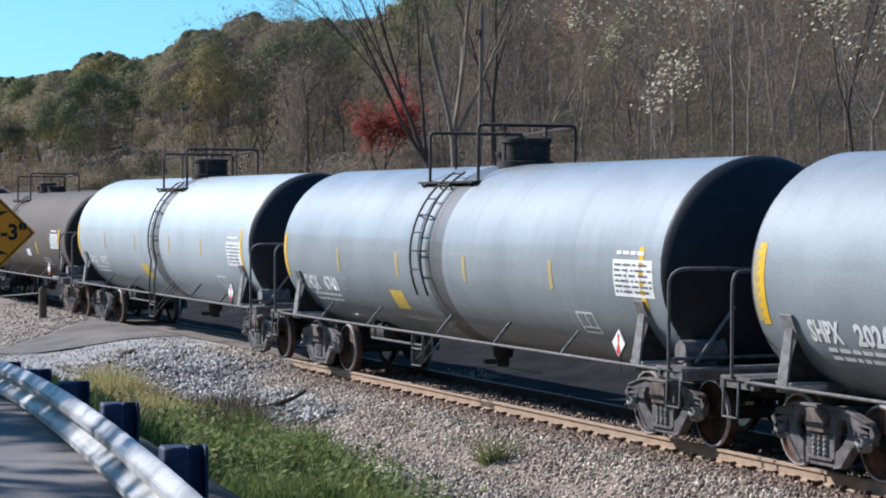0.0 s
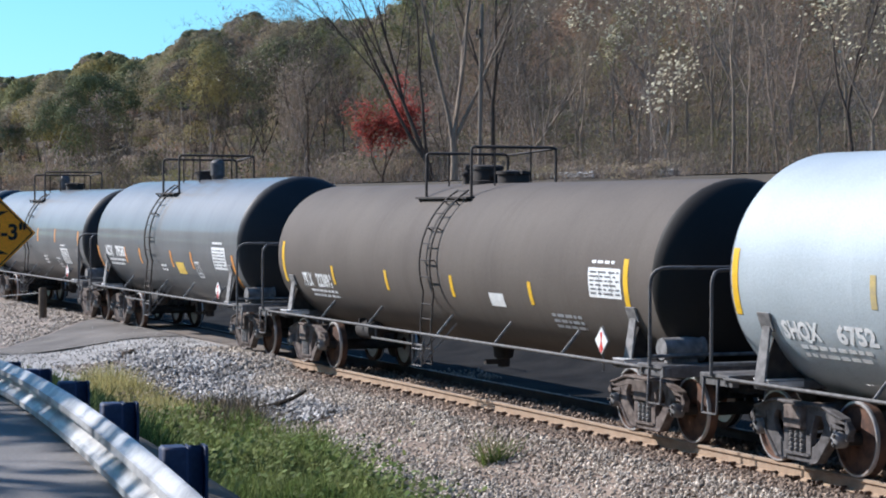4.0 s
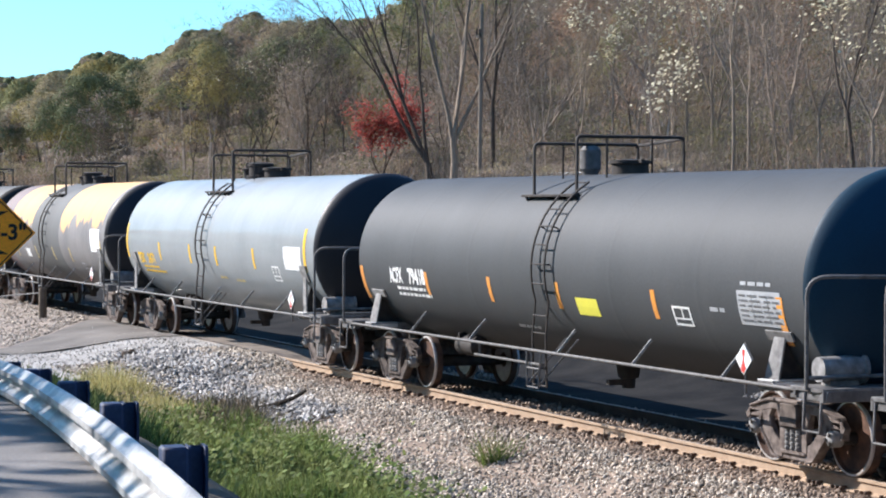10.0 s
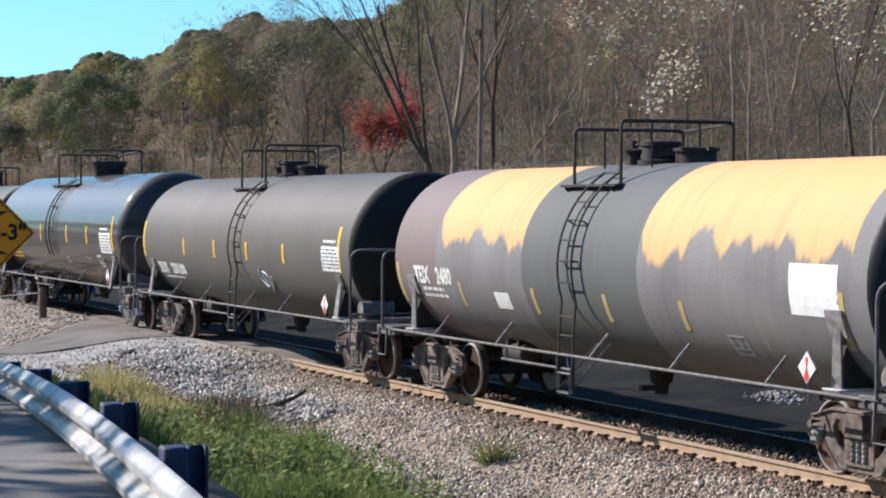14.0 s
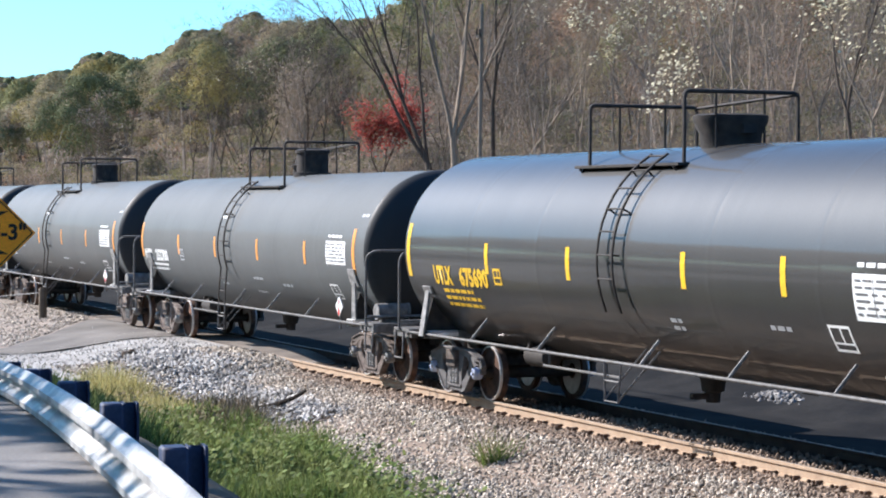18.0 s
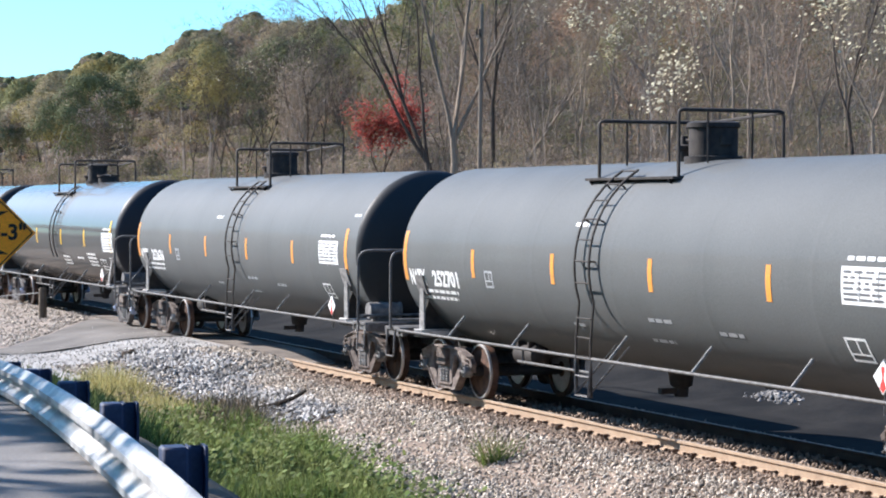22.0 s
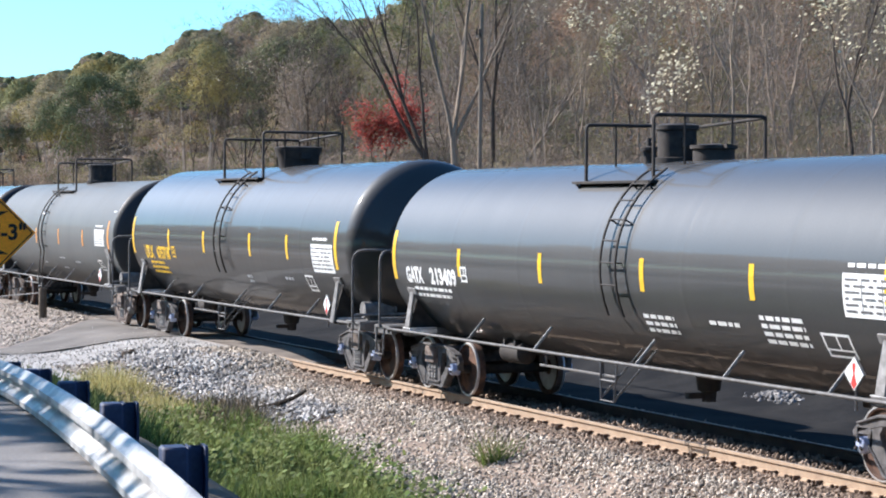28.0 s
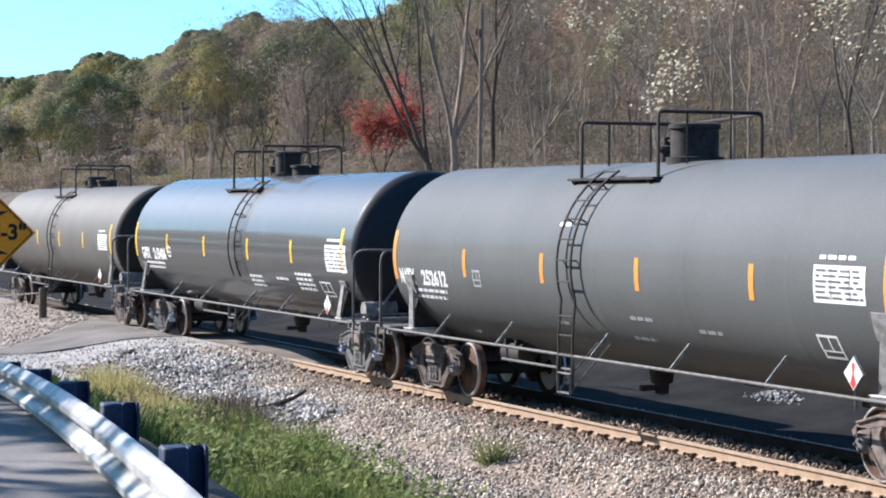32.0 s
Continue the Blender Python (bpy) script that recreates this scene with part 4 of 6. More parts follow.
def tank_car(left, right, paint, headpaint, label, lad=0.3, dome="dome", dome_x=-0.8, full=True, low_rail=True, size=0.974, shift=0.0, top=0.0, plat=(-1.6, 0.4, 0.88), arm="plain"):
    """One tank car between its two rims at time zero. Parts in the car's own space, x forward, z from the rail."""
    mid, length = (left + right) / 2 - shift, right - left
    K = Matrix.Translation((0, 0, 0.833)) @ Matrix.Diagonal((1, size, size, 1)) @ Matrix.Translation((0, 0, -0.833))
    h = length / 2
    car = thing("tank_car", pose(mid, 0, 0), label, "tank car", "tank cars of the train")
    CARS.append((car, mid))
    FITS[car.name] = K
    part("shell", shell(length, PAINT[paint]), car, K)
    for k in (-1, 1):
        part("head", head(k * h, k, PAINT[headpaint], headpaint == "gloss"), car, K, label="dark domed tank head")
        part("stub_sill", SILL, car, pose(k * (h - 1.2), 0, 0, 0, 0, flip(k)))
        part("coupler", COUPLER, car, pose(k * (h + 0.80), 0, 0, 0, 0, flip(k)))
        part("saddle_web", WEB, car, K @ pose(k * (h - 0.70), 0, 0))
        for j in (-1, 1):
            part("bolster_arm", ARMS[arm][0], car, K @ pose(k * (h - 0.70), 0, 0, 0, 0, 0 if j < 0 else 180))
            part("bolster_foot", FOOT, car, pose(k * (h - 0.70), j * 1.10, 0))
            part("edge_plate", EDGE, car, pose(k * (h - 0.70), j * 1.27, 0), "bolster foot edge coloured pale as if sunlit")
            part("saddle_pad", ARMS[arm][1], car, K @ pose(k * (h - 0.70), 0, 0, 0, 0, 0 if j < 0 else 180))
        part("end_platform", ENDP, car, pose(k * h, 0, 0, 0, 0, flip(k)))
        part("end_handrail", END_RAIL, car, pose(k * (h + 0.36), 0, 0, 0, 0, flip(k)))
        part("end_crossbar", CROSSBAR, car, pose(k * (h + 0.36), 0, 0, 0, 0, flip(k)))
        truck(car, k * (h - 0.80), paint in ("gloss", "satin", "silver", "white"), paint in ("gloss", "satin"))
        s = Shape().tube([(-h - 0.1, k * 1.56, 1.06), (h + 0.1, k * 1.56, 1.06)], 0.024, 8)
        part("side_rail", mesh_of("side_rail", s, PIPE, smooth=60), car, label="long grey side handrail")
        if low_rail:
            s = Shape().tube([(lad - 2.3, k * 1.54, 0.86), (lad + 0.2, k * 1.54, 0.86)], 0.02, 6)
            for x in (lad - 2.1, lad - 0.25):
                s.tube([(x, k * 1.55, 1.06), (x, k * 1.54, 0.86)], 0.02)
            part("lower_rail", mesh_of("lower_rail", s, PIPE, smooth=60), car)
        for x in (-5.0, -2.5, 0.75, 3.1, 5.5):
            if abs(lad + x) < h - 1.6:
                part("strut", STRUT, car, pose(lad + x, 0, 0, 0, 0, flip(k)))
        ladder(car, K @ pose(lad, 0, 0, 0, 0, flip(k)), full)
        part("sill_step", STEP, car, pose(lad, 0, 0, 0, 0, flip(k)))
    base = lad + top
    top_platform(car, K, base + plat[0], base + plat[1], plat[2])
    if dome == "bottle":
        part("manway", HATCH, car, K @ pose(base + (-0.15 if dome_x < 0 else -0.45), 0.1, 0))
        part("relief_valve", BOTTLE, car, K @ pose(base + (-1.5 if dome_x < 0 else dome_x), 0.1, 0))
    else:
        part("valve_housing", FUNNEL if dome == "funnel" else HOUSINGS[dome], car, K @ pose(base + dome_x, 0, 0))
        if dome in ("slim", "low"):
            part("manway", HATCH, car, K @ pose(base + dome_x + 0.85, 0.12, 0))
        if dome != "funnel":
            part("valve", FITTINGS, car, K @ pose(base + dome_x - 0.62, -0.12, 0))
            part("valve", FITTINGS, car, K @ pose(base + dome_x - 0.68, 0.26, 0))
    part("air_reservoir", TANKLET, car, pose(-h + 3.6, 0, 0))
    part("bottom_valve", VALVE, car, pose(lad, 0, 0))
    if paint in ("silver", "white", "satin"):
        part("brake_lever", LEVER, car, pose(h + 0.40, 0, 0), "grey hand brake rod")
    part("brake_cylinder", ENDBOX, car, pose(h - 0.1, 0, 0))
    hold = part("placard_holder", HOLDER, car, pose(h - 1.1, -1.58, 1.34))
    part("placard", DIAMOND[0], hold, label="white diamond placard")
    part("placard_mark", DIAMOND[1], hold)
    return car


def strips(car, h, ink="strip", fractions=(-0.60, -0.23, 0.15, 0.53), low=-0.29, high=0.17, ends=(-0.42, 0.45), end_ink=""):
    """Reflective strips along the side, longer ones at both ends."""
    for q in fractions:
        part("reflective_strip", mesh_of("reflective_strip", patch(Shape(), q * h - 0.06, q * h + 0.06, low, high), INKS[ink], smooth=0), car, FITS[car.name])
    for x in (-h + 0.10, h - 0.55):
        part("reflective_strip", mesh_of("reflective_strip", patch(Shape(), x - 0.07, x + 0.07, *ends), INKS[end_ink or ink], smooth=0), car, FITS[car.name])


def mark(car, text, ink, x, w, width, height=0.28, lines=(1.5, 1.4)):
    """Lettering with rows of small print under it."""
    each = width / (len(text) + 0.6)
    at = x
    for word in text.split():
        me = words(word, at, w, each * (len(word) - 0.12), height)
        me.materials.clear()
        me.materials.append(INKS[ink])
        part("lettering", me, car, FITS[car.name])
        at += each * (len(word) + 1.6)
    tagged(part("small_print", mesh_of("small_print", bars(Shape(), x + 0.25, w - 0.14, lines, 0.06, 0.06, int(-x * 7)), INKS[ink], smooth=0), car, FITS[car.name]), kind="stuff")


def panel(car, kind, ink, x0, x1, w0, w1):
    """Painted panels: plain, framed, rows of print, or a dense table."""
    s = Shape()
    if kind == "frame":
        for a, b, c, d in ((x0, x1, w0, w0 + 0.035), (x0, x1, w1 - 0.035, w1), (x0, x0 + 0.035, w0, w1), (x1 - 0.035, x1, w0, w1), ((x0 + x1) / 2, (x0 + x1) / 2 + 0.03, w0 + 0.1, w1), (x0, x1, w0 + 0.1, w0 + 0.125)):
            patch(s, a, b, c, d)
    elif kind == "print":
        bars(s, x0, w1 - 0.06, (x1 - x0,) * max(1, round((w1 - w0) / 0.11)), 0.06, 0.05, int(abs(x0) * 13))
    elif kind == "table":
        plate_p = part("data_panel", mesh_of("data_panel", patch(s, x0, x1, w0, w1), INKS[ink], smooth=0), car, FITS[car.name], "white data panel with rows of print")
        ink2, rows = Shape(), 7
        rr = random.Random(int(abs(x0) * 31))
        for i in range(1, rows):
            w, a = w0 + (w1 - w0) * i / rows, x0 + 0.05
            while a < x1 - 0.1:
                b = min(x1 - 0.04, a + rr.uniform(0.06, 0.30))
                patch(ink2, a, b, w - 0.013, w + 0.015, 0, 0.010)
                a = b + rr.uniform(0.03, 0.09)
        for q in (0.34, 0.7):
            patch(ink2, x0 + (x1 - x0) * q, x0 + (x1 - x0) * q + 0.012, w0 + 0.04, w1 - 0.04, 0, 0.010)
        tagged(part("small_print", mesh_of("small_print", ink2, INKS["grey"], smooth=0), plate_p), kind="stuff")
        head_s = Shape()
        bars(head_s, x0 + 0.1, w1 + 0.07, ((x1 - x0) * 0.7,), 0.05, 0, 3)
        tagged(part("small_print", mesh_of("small_print", head_s, INKS[ink], smooth=0), plate_p), kind="stuff")
        return
    else:
        patch(s, x0, x1, w0, w1)
    ob = part({"frame": "framed_mark", "print": "small_print", "table": "data_panel", "plain": "painted_panel"}[kind], mesh_of("painted_panel", s, INKS[ink], smooth=0), car, FITS[car.name])
    if kind == "print":
        tagged(ob, kind="stuff")


def scrawl(car, x, w):
    s = Shape()
    pts = [on_tank(x + 0.75 * t + 0.12 * math.sin(t * 23), w + 0.20 * math.sin(t * 15) - 0.25 * t, 0.008) for t in (i / 40 for i in range(41))]
    s.tube(pts, 0.016, 4)
    part("scrawl", mesh_of("scrawl", s, WHITEP), car, FITS[car.name])


def grey_car(left, right, text, lad=0.22, top=0.0, along=0.0, dome=-1.2):
    """The matt grey kind with orange strips."""
    c = tank_car(left, right, "grey", "greyhead", "matt grey tank car with orange strips and white lettering", lad, "tall", dome, top=top, plat=(-1.9, 0.5, 0.85), arm="square")
    h = (right - left) / 2
    strips(c, h, "orange", [q + along for q in (-0.615, -0.24, 0.148, 0.535)])
    mark(c, text, "white", -h + 0.26, -0.48, 2.1, 0.27, (1.7, 1.6))
    panel(c, "table", "white", h - 2.05, h - 0.98, -0.25, 0.20)
    panel(c, "frame", "white", h - 2.2, h - 1.75, -1.0, -0.66)
    panel(c, "print", "pale", 0.85, 1.5, -0.82, -0.68)
    panel(c, "print", "pale", -1.65, -1.25, -1.02, -0.90)
    panel(c, "print", "pale", 0.65, 1.3, -1.16, -1.03)
    panel(c, "print", "white", -1.3, -0.85, 0.56, 0.66)
    panel(c, "print", "pale", 2.7, 3.3, -0.92, -0.78)
    panel(c, "frame", "pale", -h + 3.45, -h + 3.75, -0.44, -0.16)
    panel(c, "print", "pale", h - 0.45, h - 0.1, 0.65, 0.75)
    return c


def black_car(left, right, text, lad=0.65):
    """The satin black kind with yellow strips."""
    c = tank_car(left, right, "satin", "head", "satin black tank car with white lettering and yellow strips", lad, "slim", -0.95, False, plat=(-2.1, 0.0, 0.92), arm="slim")
    h = (right - left) / 2
    strips(c, h, "strip", (-0.62, -0.226, 0.188, 0.556))
    mark(c, text, "white", -h + 0.62, -0.45, 2.2, 0.28, (1.6, 1.5))
    panel(c, "frame", "white", -h + 3.0, -h + 3.25, -0.38, -0.12)
    panel(c, "print", "white", 1.3, 2.15, -1.0, -0.62)
    panel(c, "print", "white", 3.1, 3.85, -0.74, -0.62)
    panel(c, "print", "white", 4.4, 5.4, -0.88, -0.48)
    panel(c, "table", "white", h - 1.45, h - 0.32, -0.40, 0.12)
    panel(c, "frame", "white", h - 2.1, h - 1.5, -0.97, -0.63)
    return c


def gloss_car(left, right, text, lad=-0.11):
    """The glossy black kind with yellow lettering."""
    c = tank_car(left, right, "gloss", "gloss", "glossy black tank car with yellow lettering and strips", lad, "funnel", 0.45, False, size=1.04, plat=(-2.1, 0.75, 0.86), arm="slim")
    h = (right - left) / 2
    strips(c, h, "strip", (-0.566, -0.192, 0.247, 0.562))
    mark(c, text, "yellow", -h + 1.15, -0.50, 2.2, 0.29, (1.2, 1.4, 1.4))
    panel(c, "frame", "yellow", -h + 3.58, -h + 3.86, -0.45, -0.2)
    panel(c, "table", "white", h - 1.92, h - 0.72, -0.50, 0.02)
    panel(c, "frame", "white", h - 2.6, h - 2.15, -0.92, -0.58)
    panel(c, "print", "pale", 1.3, 1.6, -0.95, -0.7)
    panel(c, "print", "pale", h - 3.9, h - 3.4, -0.8, -0.66)
    return c


# -- the train, from its forward end backwards
c = tank_car(-22.85, -5.4, "silver", "head", "silver-grey tank car with a black head and yellow strips", -0.6, "dome", 0.9, False, size=0.987, shift=0, plat=(-1.15, 0.95, 0.90))
strips(c, 8.72, "dull", ends=(-0.56, 0.35))
part("reflective_strip", mesh_of("reflective_strip", patch(Shape(), -8.60, -8.44, -0.60, 0.42), STRIPY, smooth=0), c, FITS[c.name])
mark(c, "SHPX 202631", "white", -7.62, -0.76, 2.0, 0.28)

c = tank_car(-40.95, -25.2, "silver", "head", "silver-grey tank car with a grimy ladder band and mustard panel", -0.6, "dome", 0.9, False, size=0.987, shift=0, plat=(-1.15, 0.95, 0.90))
strips(c, 7.87, "dull", (-0.6, -0.22, 0.156, 0.567), -0.38, 0.05, (-0.56, 0.30), "strip")
mark(c, "SHQX 6740", "white", -6.9, -0.80, 1.85, 0.3)
panel(c, "plain", "mustard", -2.4, -1.8, -1.05, -0.66)
panel(c, "table", "white", 6.5, 7.65, -0.40, 0.12)
panel(c, "frame", "white", 5.0, 5.55, -1.08, -0.70)
panel(c, "frame", "pale", -4.75, -4.5, -0.75, -0.5)

c = tank_car(-59.05, -43.31, "white", "head", "white tank car streaked below with a mustard panel", 0.3, "dome", -0.4, True, size=0.987, shift=0, plat=(-1.5, 0.6, 0.90))
strips(c, 7.87, "dull", (-0.605, -0.21, 0.2, 0.54), -0.30, 0.09, (-0.50, 0.34), "strip")
mark(c, "SHQX 6752", "white", -6.85, -0.76, 2.0, 0.24)
panel(c, "plain", "mustard", -1.5, -0.85, -1.06, -0.66)
panel(c, "table", "white", 6.25, 7.25, -0.48, 0.05)
panel(c, "frame", "white", 5.0, 5.6, -1.12, -0.76)

c = tank_car(-77.45, -61.41, "brown", "brownhead", "dull brown tank car with white lettering and yellow strips", 0.09, "low", -0.7, size=0.89, shift=0)
strips(c, 7.8, "strip", (-0.62, -0.26, 0.125, 0.52), -0.58, -0.17, (-0.62, 0.30))
mark(c, "PTLX 223891", "white", -6.65, -0.66, 1.62, 0.30, (1.5, 1.5))
panel(c, "table", "white", 6.1, 7.1, -0.34, 0.14)
panel(c, "plain", "white", 2.45, 3.0, -0.68, -0.43)
panel(c, "print", "pale", 4.6, 5.6, -1.0, -0.7)

c = tank_car(-92.45, -79.85, "mid", "greyhead", "grey tank car with orange strips and a mustard panel", -0.8, "bottle", 0.35, size=0.965, shift=0.1, plat=(-0.85, 0.6, 0.98))
strips(c, 6.42, "orange", (-0.54, -0.31, 0.14, 0.41), -0.63, -0.21, (-1.0, -0.22))
mark(c, "ACFX 79580", "white", -5.5, -0.46, 2.05, 0.28, (1.6, 1.4))
panel(c, "plain", "mustard", 1.2, 1.85, -0.80, -0.49)
panel(c, "frame", "white", 2.83, 3.2, -0.85, -0.44)
panel(c, "table", "white", 4.4, 5.4, -0.58, -0.06)
panel(c, "print", "white", -0.2, 0.25, -0.77, -0.58)

c = tank_car(-108.6, -94.56, "mid", "greyhead", "grey tank car with white lettering and orange strips", -0.29, "bottle", size=0.91, shift=0.15, plat=(-1.45, 0.05, 0.98), arm="square")
strips(c, 7.02, "orange", (-0.69, -0.355, 0.165, 0.5), -0.15, 0.26, (-0.40, 0.22))
mark(c, "PLCX 221804", "white", -5.8, -0.40, 1.95, 0.29, (1.6, 1.5))
panel(c, "table", "white", 4.1, 5.0, -0.84, -0.33)
panel(c, "frame", "white", 3.2, 3.65, -1.02, -0.66)
panel(c, "print", "white", 1.5, 2.0, -1.0, -0.63)

c = tank_car(-126.0, -110.96, "dark", "bluehead", "flat dark grey tank car with a lemon panel", 0.34, "bottle", size=0.923, shift=0.12, plat=(-1.45, 0.05, 0.98), arm="wide")
strips(c, 7.52, "orange", (-0.58, -0.23, 0.10, 0.497), -0.63, -0.19, (-0.84, -0.16))
mark(c, "ACFX 79418", "white", -6.05, -0.43, 1.65, 0.29, (1.3, 1.5))
panel(c, "plain", "lemon", 1.32, 2.0, -0.70, -0.41)
panel(c, "frame", "white", 4.22, 4.7, -0.70, -0.40)
panel(c, "table", "pale", 5.98, 7.0, -0.58, -0.10)
panel(c, "print", "pale", -1.2, -0.35, -1.2, -1.04)
panel(c, "print", "pale", 5.25, 5.62, -0.47, -0.37)

c = tank_car(-142.85, -128.36, "pale", "head", "pale grey tank car with yellow lettering and blank white panel", -0.38, "low", -0.35, size=0.966, shift=0.12, plat=(-1.05, 0.45, 0.95), arm="square")
strips(c, 7.24, "strip", (-0.566, -0.203, 0.084, 0.465), -0.48, -0.03, (-0.46, 0.43))
mark(c, "TEIX 2471", "yellow", -6.2, -0.57, 1.5, 0.26, (1.4, 1.9))
panel(c, "plain", "white", 5.4, 6.45, -0.43, 0.05)
panel(c, "frame", "white", 4.5, 4.95, -0.72, -0.38)
panel(c, "print", "dull", 0.5, 1.05, -0.87, -0.74)
panel(c, "print", "dull", 1.65, 2.25, -0.91, -0.78)

c = tank_car(-159.7, -145.21, "patched", "head", "grey tank car with big ragged mustard patches on top", -0.32, "low", -0.05, size=0.966, shift=0.12, plat=(-1.05, 0.45, 0.95), arm="square")
strips(c, 7.24, "dull", (-0.625, -0.24, 0.09, 0.395), -0.81, -0.37, (-0.84, -0.10))
mark(c, "TEIX 2480", "white", -6.4, -0.43, 1.6, 0.29, (0.9, 1.0))
panel(c, "plain", "white", -3.2, -2.65, -0.78, -0.49)
panel(c, "plain", "white", 5.6, 6.65, -0.42, 0.22)
panel(c, "frame", "pale", 3.83, 4.25, -1.13, -0.8)

c = tank_car(-176.85, -162.06, "taupe", "brownhead", "dull taupe tank car with a white scrawl on its side", 0.32, "low", -0.5, size=0.97, shift=0.12, plat=(-1.6, 0.1, 0.88))
strips(c, 7.39, "strip", (-0.505, -0.175, 0.147, 0.48), -0.30, 0.10, (-0.40, 0.49))
mark(c, "DBUX 230100", "white", -6.3, -0.80, 2.3, 0.28, (1.6,))
panel(c, "table", "white", 5.88, 6.85, -0.39, 0.1)
scrawl(c, 1.7, -0.6)

gloss_car(-194.7, -179.21, "UTLX 675690")
grey_car(-212.8, -197.06, "NATX 252700", -0.75, 1.55, 0.045, -0.1)
grey_car(-230.8, -215.15, "NATX 252701", -0.7, 0.9, 0.0, 0.0)
grey_car(-248.85, -233.15, "NATX 252636")
black_car(-266.9, -251.2, "GATX 213402")
black_car(-284.85, -269.25, "GATX 213409")
gloss_car(-302.5, -286.96, "UTLX 675718")
grey_car(-320.5, -304.95, "NATX 252612", -0.75, 0.9, 0.02, 0.05)
black_car(-338.3, -322.61, "GATX 213406")
c = tank_car(-356.3, -340.66, "taupe", "brownhead", "dull taupe tank car with a white table near its end", 0.2, "low", -0.4, size=0.93)
strips(c, 7.82, "strip")
panel(c, "table", "white", 5.9, 6.9, -0.3, 0.15)


# ---- guard rail, sign and posts by the road ----
def w_beam():
    """Corrugated beam that follows the road's edge."""
    prof = [(0.0, 0.156), (0.02, 0.150), (0.05, 0.118), (0.083, 0.105), (0.083, 0.065), (0.03, 0.030), (0.0, 0.012), (0.0, -0.012), (0.03, -0.030), (0.083, -0.065), (0.083, -0.105), (0.05, -0.118), (0.02, -0.150), (0.0, -0.156)]
    prof = prof + [(a + 0.006 if a < 0.08 else a - 0.006, b) for a, b in reversed(prof)]
    xs = np.linspace(-34, -2.0, 90)
    v, f, n = [], [], len(prof)
    for x in xs:
        y = float(rail_y(np.array(x)))
        sl = float(rail_y(np.array(x + 0.05)) - rail_y(np.array(x - 0.05))) / 0.1
        d = Vector((sl, -1, 0)).normalized()
        for a, b in prof:
            v.append((x + d.x * a, y + d.y * a, float(rail_z(np.array(x))) - 0.156 + b))
    for i in range(len(xs) - 1):
        for k in range(n):
            f.append((i * n + k, i * n + (k + 1) % n, (i + 1) * n + (k + 1) % n, (i + 1) * n + k))
    s = Shape()
    s.v, s.f = v, f
    return mesh_of("beam", s, GALV, smooth=50)


guard = thing("guard_rail", pose(0, 0, 0), "galvanised steel guard rail on dark blue-black blocks and posts", "guard rail")
part("beam", w_beam(), guard, label="bright galvanised corrugated beam")
block = mesh_of("block", Shape().box(0, 0, 0, 0.15, 0.12, 0.44), BLOCKM, 0.012)
gpost = mesh_of("guard_post", Shape().prism([(-0.075, -0.68), (0.075, -0.68), (0.075, 0.68), (-0.075, 0.68)], -0.045, -0.035).prism([(-0.075, -0.68), (0.075, -0.68), (0.075, 0.68), (-0.075, 0.68)], 0.035, 0.045).box(0, 0, 0, 0.012, 0.075, 1.36), BLOCKM, 0.012)
for i in range(13):
    x = -4.70 - 2.50 * i
    y, sunk = float(rail_y(np.array(x))), 0.032 * min(max(i - 3, 0), 3)
    part("guard_post", gpost, guard, pose(x, y + 0.175, float(rail_z(np.array(x))) - 0.62 - sunk, 0, 0, -7))
    part("block", block, guard, pose(x, y + 0.068, float(rail_z(np.array(x))) - 0.16 - sunk, 0, 0, -7), label="dark blue spacer block")

wood_post = thing("barrier_post", pose(-61.2, -2.05, -0.30), "short weathered timber barrier post with a slack cable", "post")
part("post", mesh_of("post", Shape().lathe([(-0.3, 0.12), (1.08, 0.115), (1.13, 0.09), (1.13, 0.0)], 10, "z"), POSTM), wood_post)
part("cable", mesh_of("cable", Shape().tube([(-0.05, -0.1, 0.98), (-2.0, -1.0, 0.80), (-4.2, -2.0, 0.74), (-6.5, -3.1, 0.90)], 0.022, 6), PIPE), wood_post)
part("post", mesh_of("post", Shape().lathe([(-0.3, 0.12), (1.05, 0.115), (1.10, 0.09), (1.10, 0.0)], 10, "z"), POSTM), wood_post, pose(-6.6, -3.15, 0))
stump = tagged(part("stump", mesh_of("stump", Shape().lathe([(-0.2, 0.22), (0.10, 0.20), (0.26, 0.17), (0.28, 0.0)], 12, "z").box(0.05, 0.05, 0.25, 0.12, 0.1, 0.12), DARKBARK, 0.01), None, pose(-46.8, -3.2, -0.30)), "low dark weathered timber stump in the gravel", "stump")

# clearance sign on its post, facing the road
SIGN_X, SIGN_Y, SIGN_Z = -31.13, -9.23, 2.81
sign = thing("clearance_sign", pose(SIGN_X, SIGN_Y, 0.95, 0, 0, 78.0), "yellow diamond low-clearance sign with black figures on a post", "road sign")
part("sign_post", mesh_of("sign_post", Shape().tube([(0, 0.04, -0.5), (0, 0.04, 2.2)], 0.03, 8), GALV), sign)
plate_s = part("sign_plate", mesh_of("sign_plate", Shape().box(0, 0, 0, 0.914, 0.004, 0.914, pose(0, 0, 0, 0, 45, 0)), SIGNY, 0.0, 0), sign, pose(0, 0, SIGN_Z - 0.95), "faded yellow diamond plate")
s = Shape()
for k in (-1, 1):
    s.prism([(0.0, k * 0.18), (0.27, k * 0.31), (0.10, k * 0.31), (0.10, k * 0.46), (-0.10, k * 0.46), (-0.10, k * 0.31), (-0.27, k * 0.31)], -0.006, -0.0025)
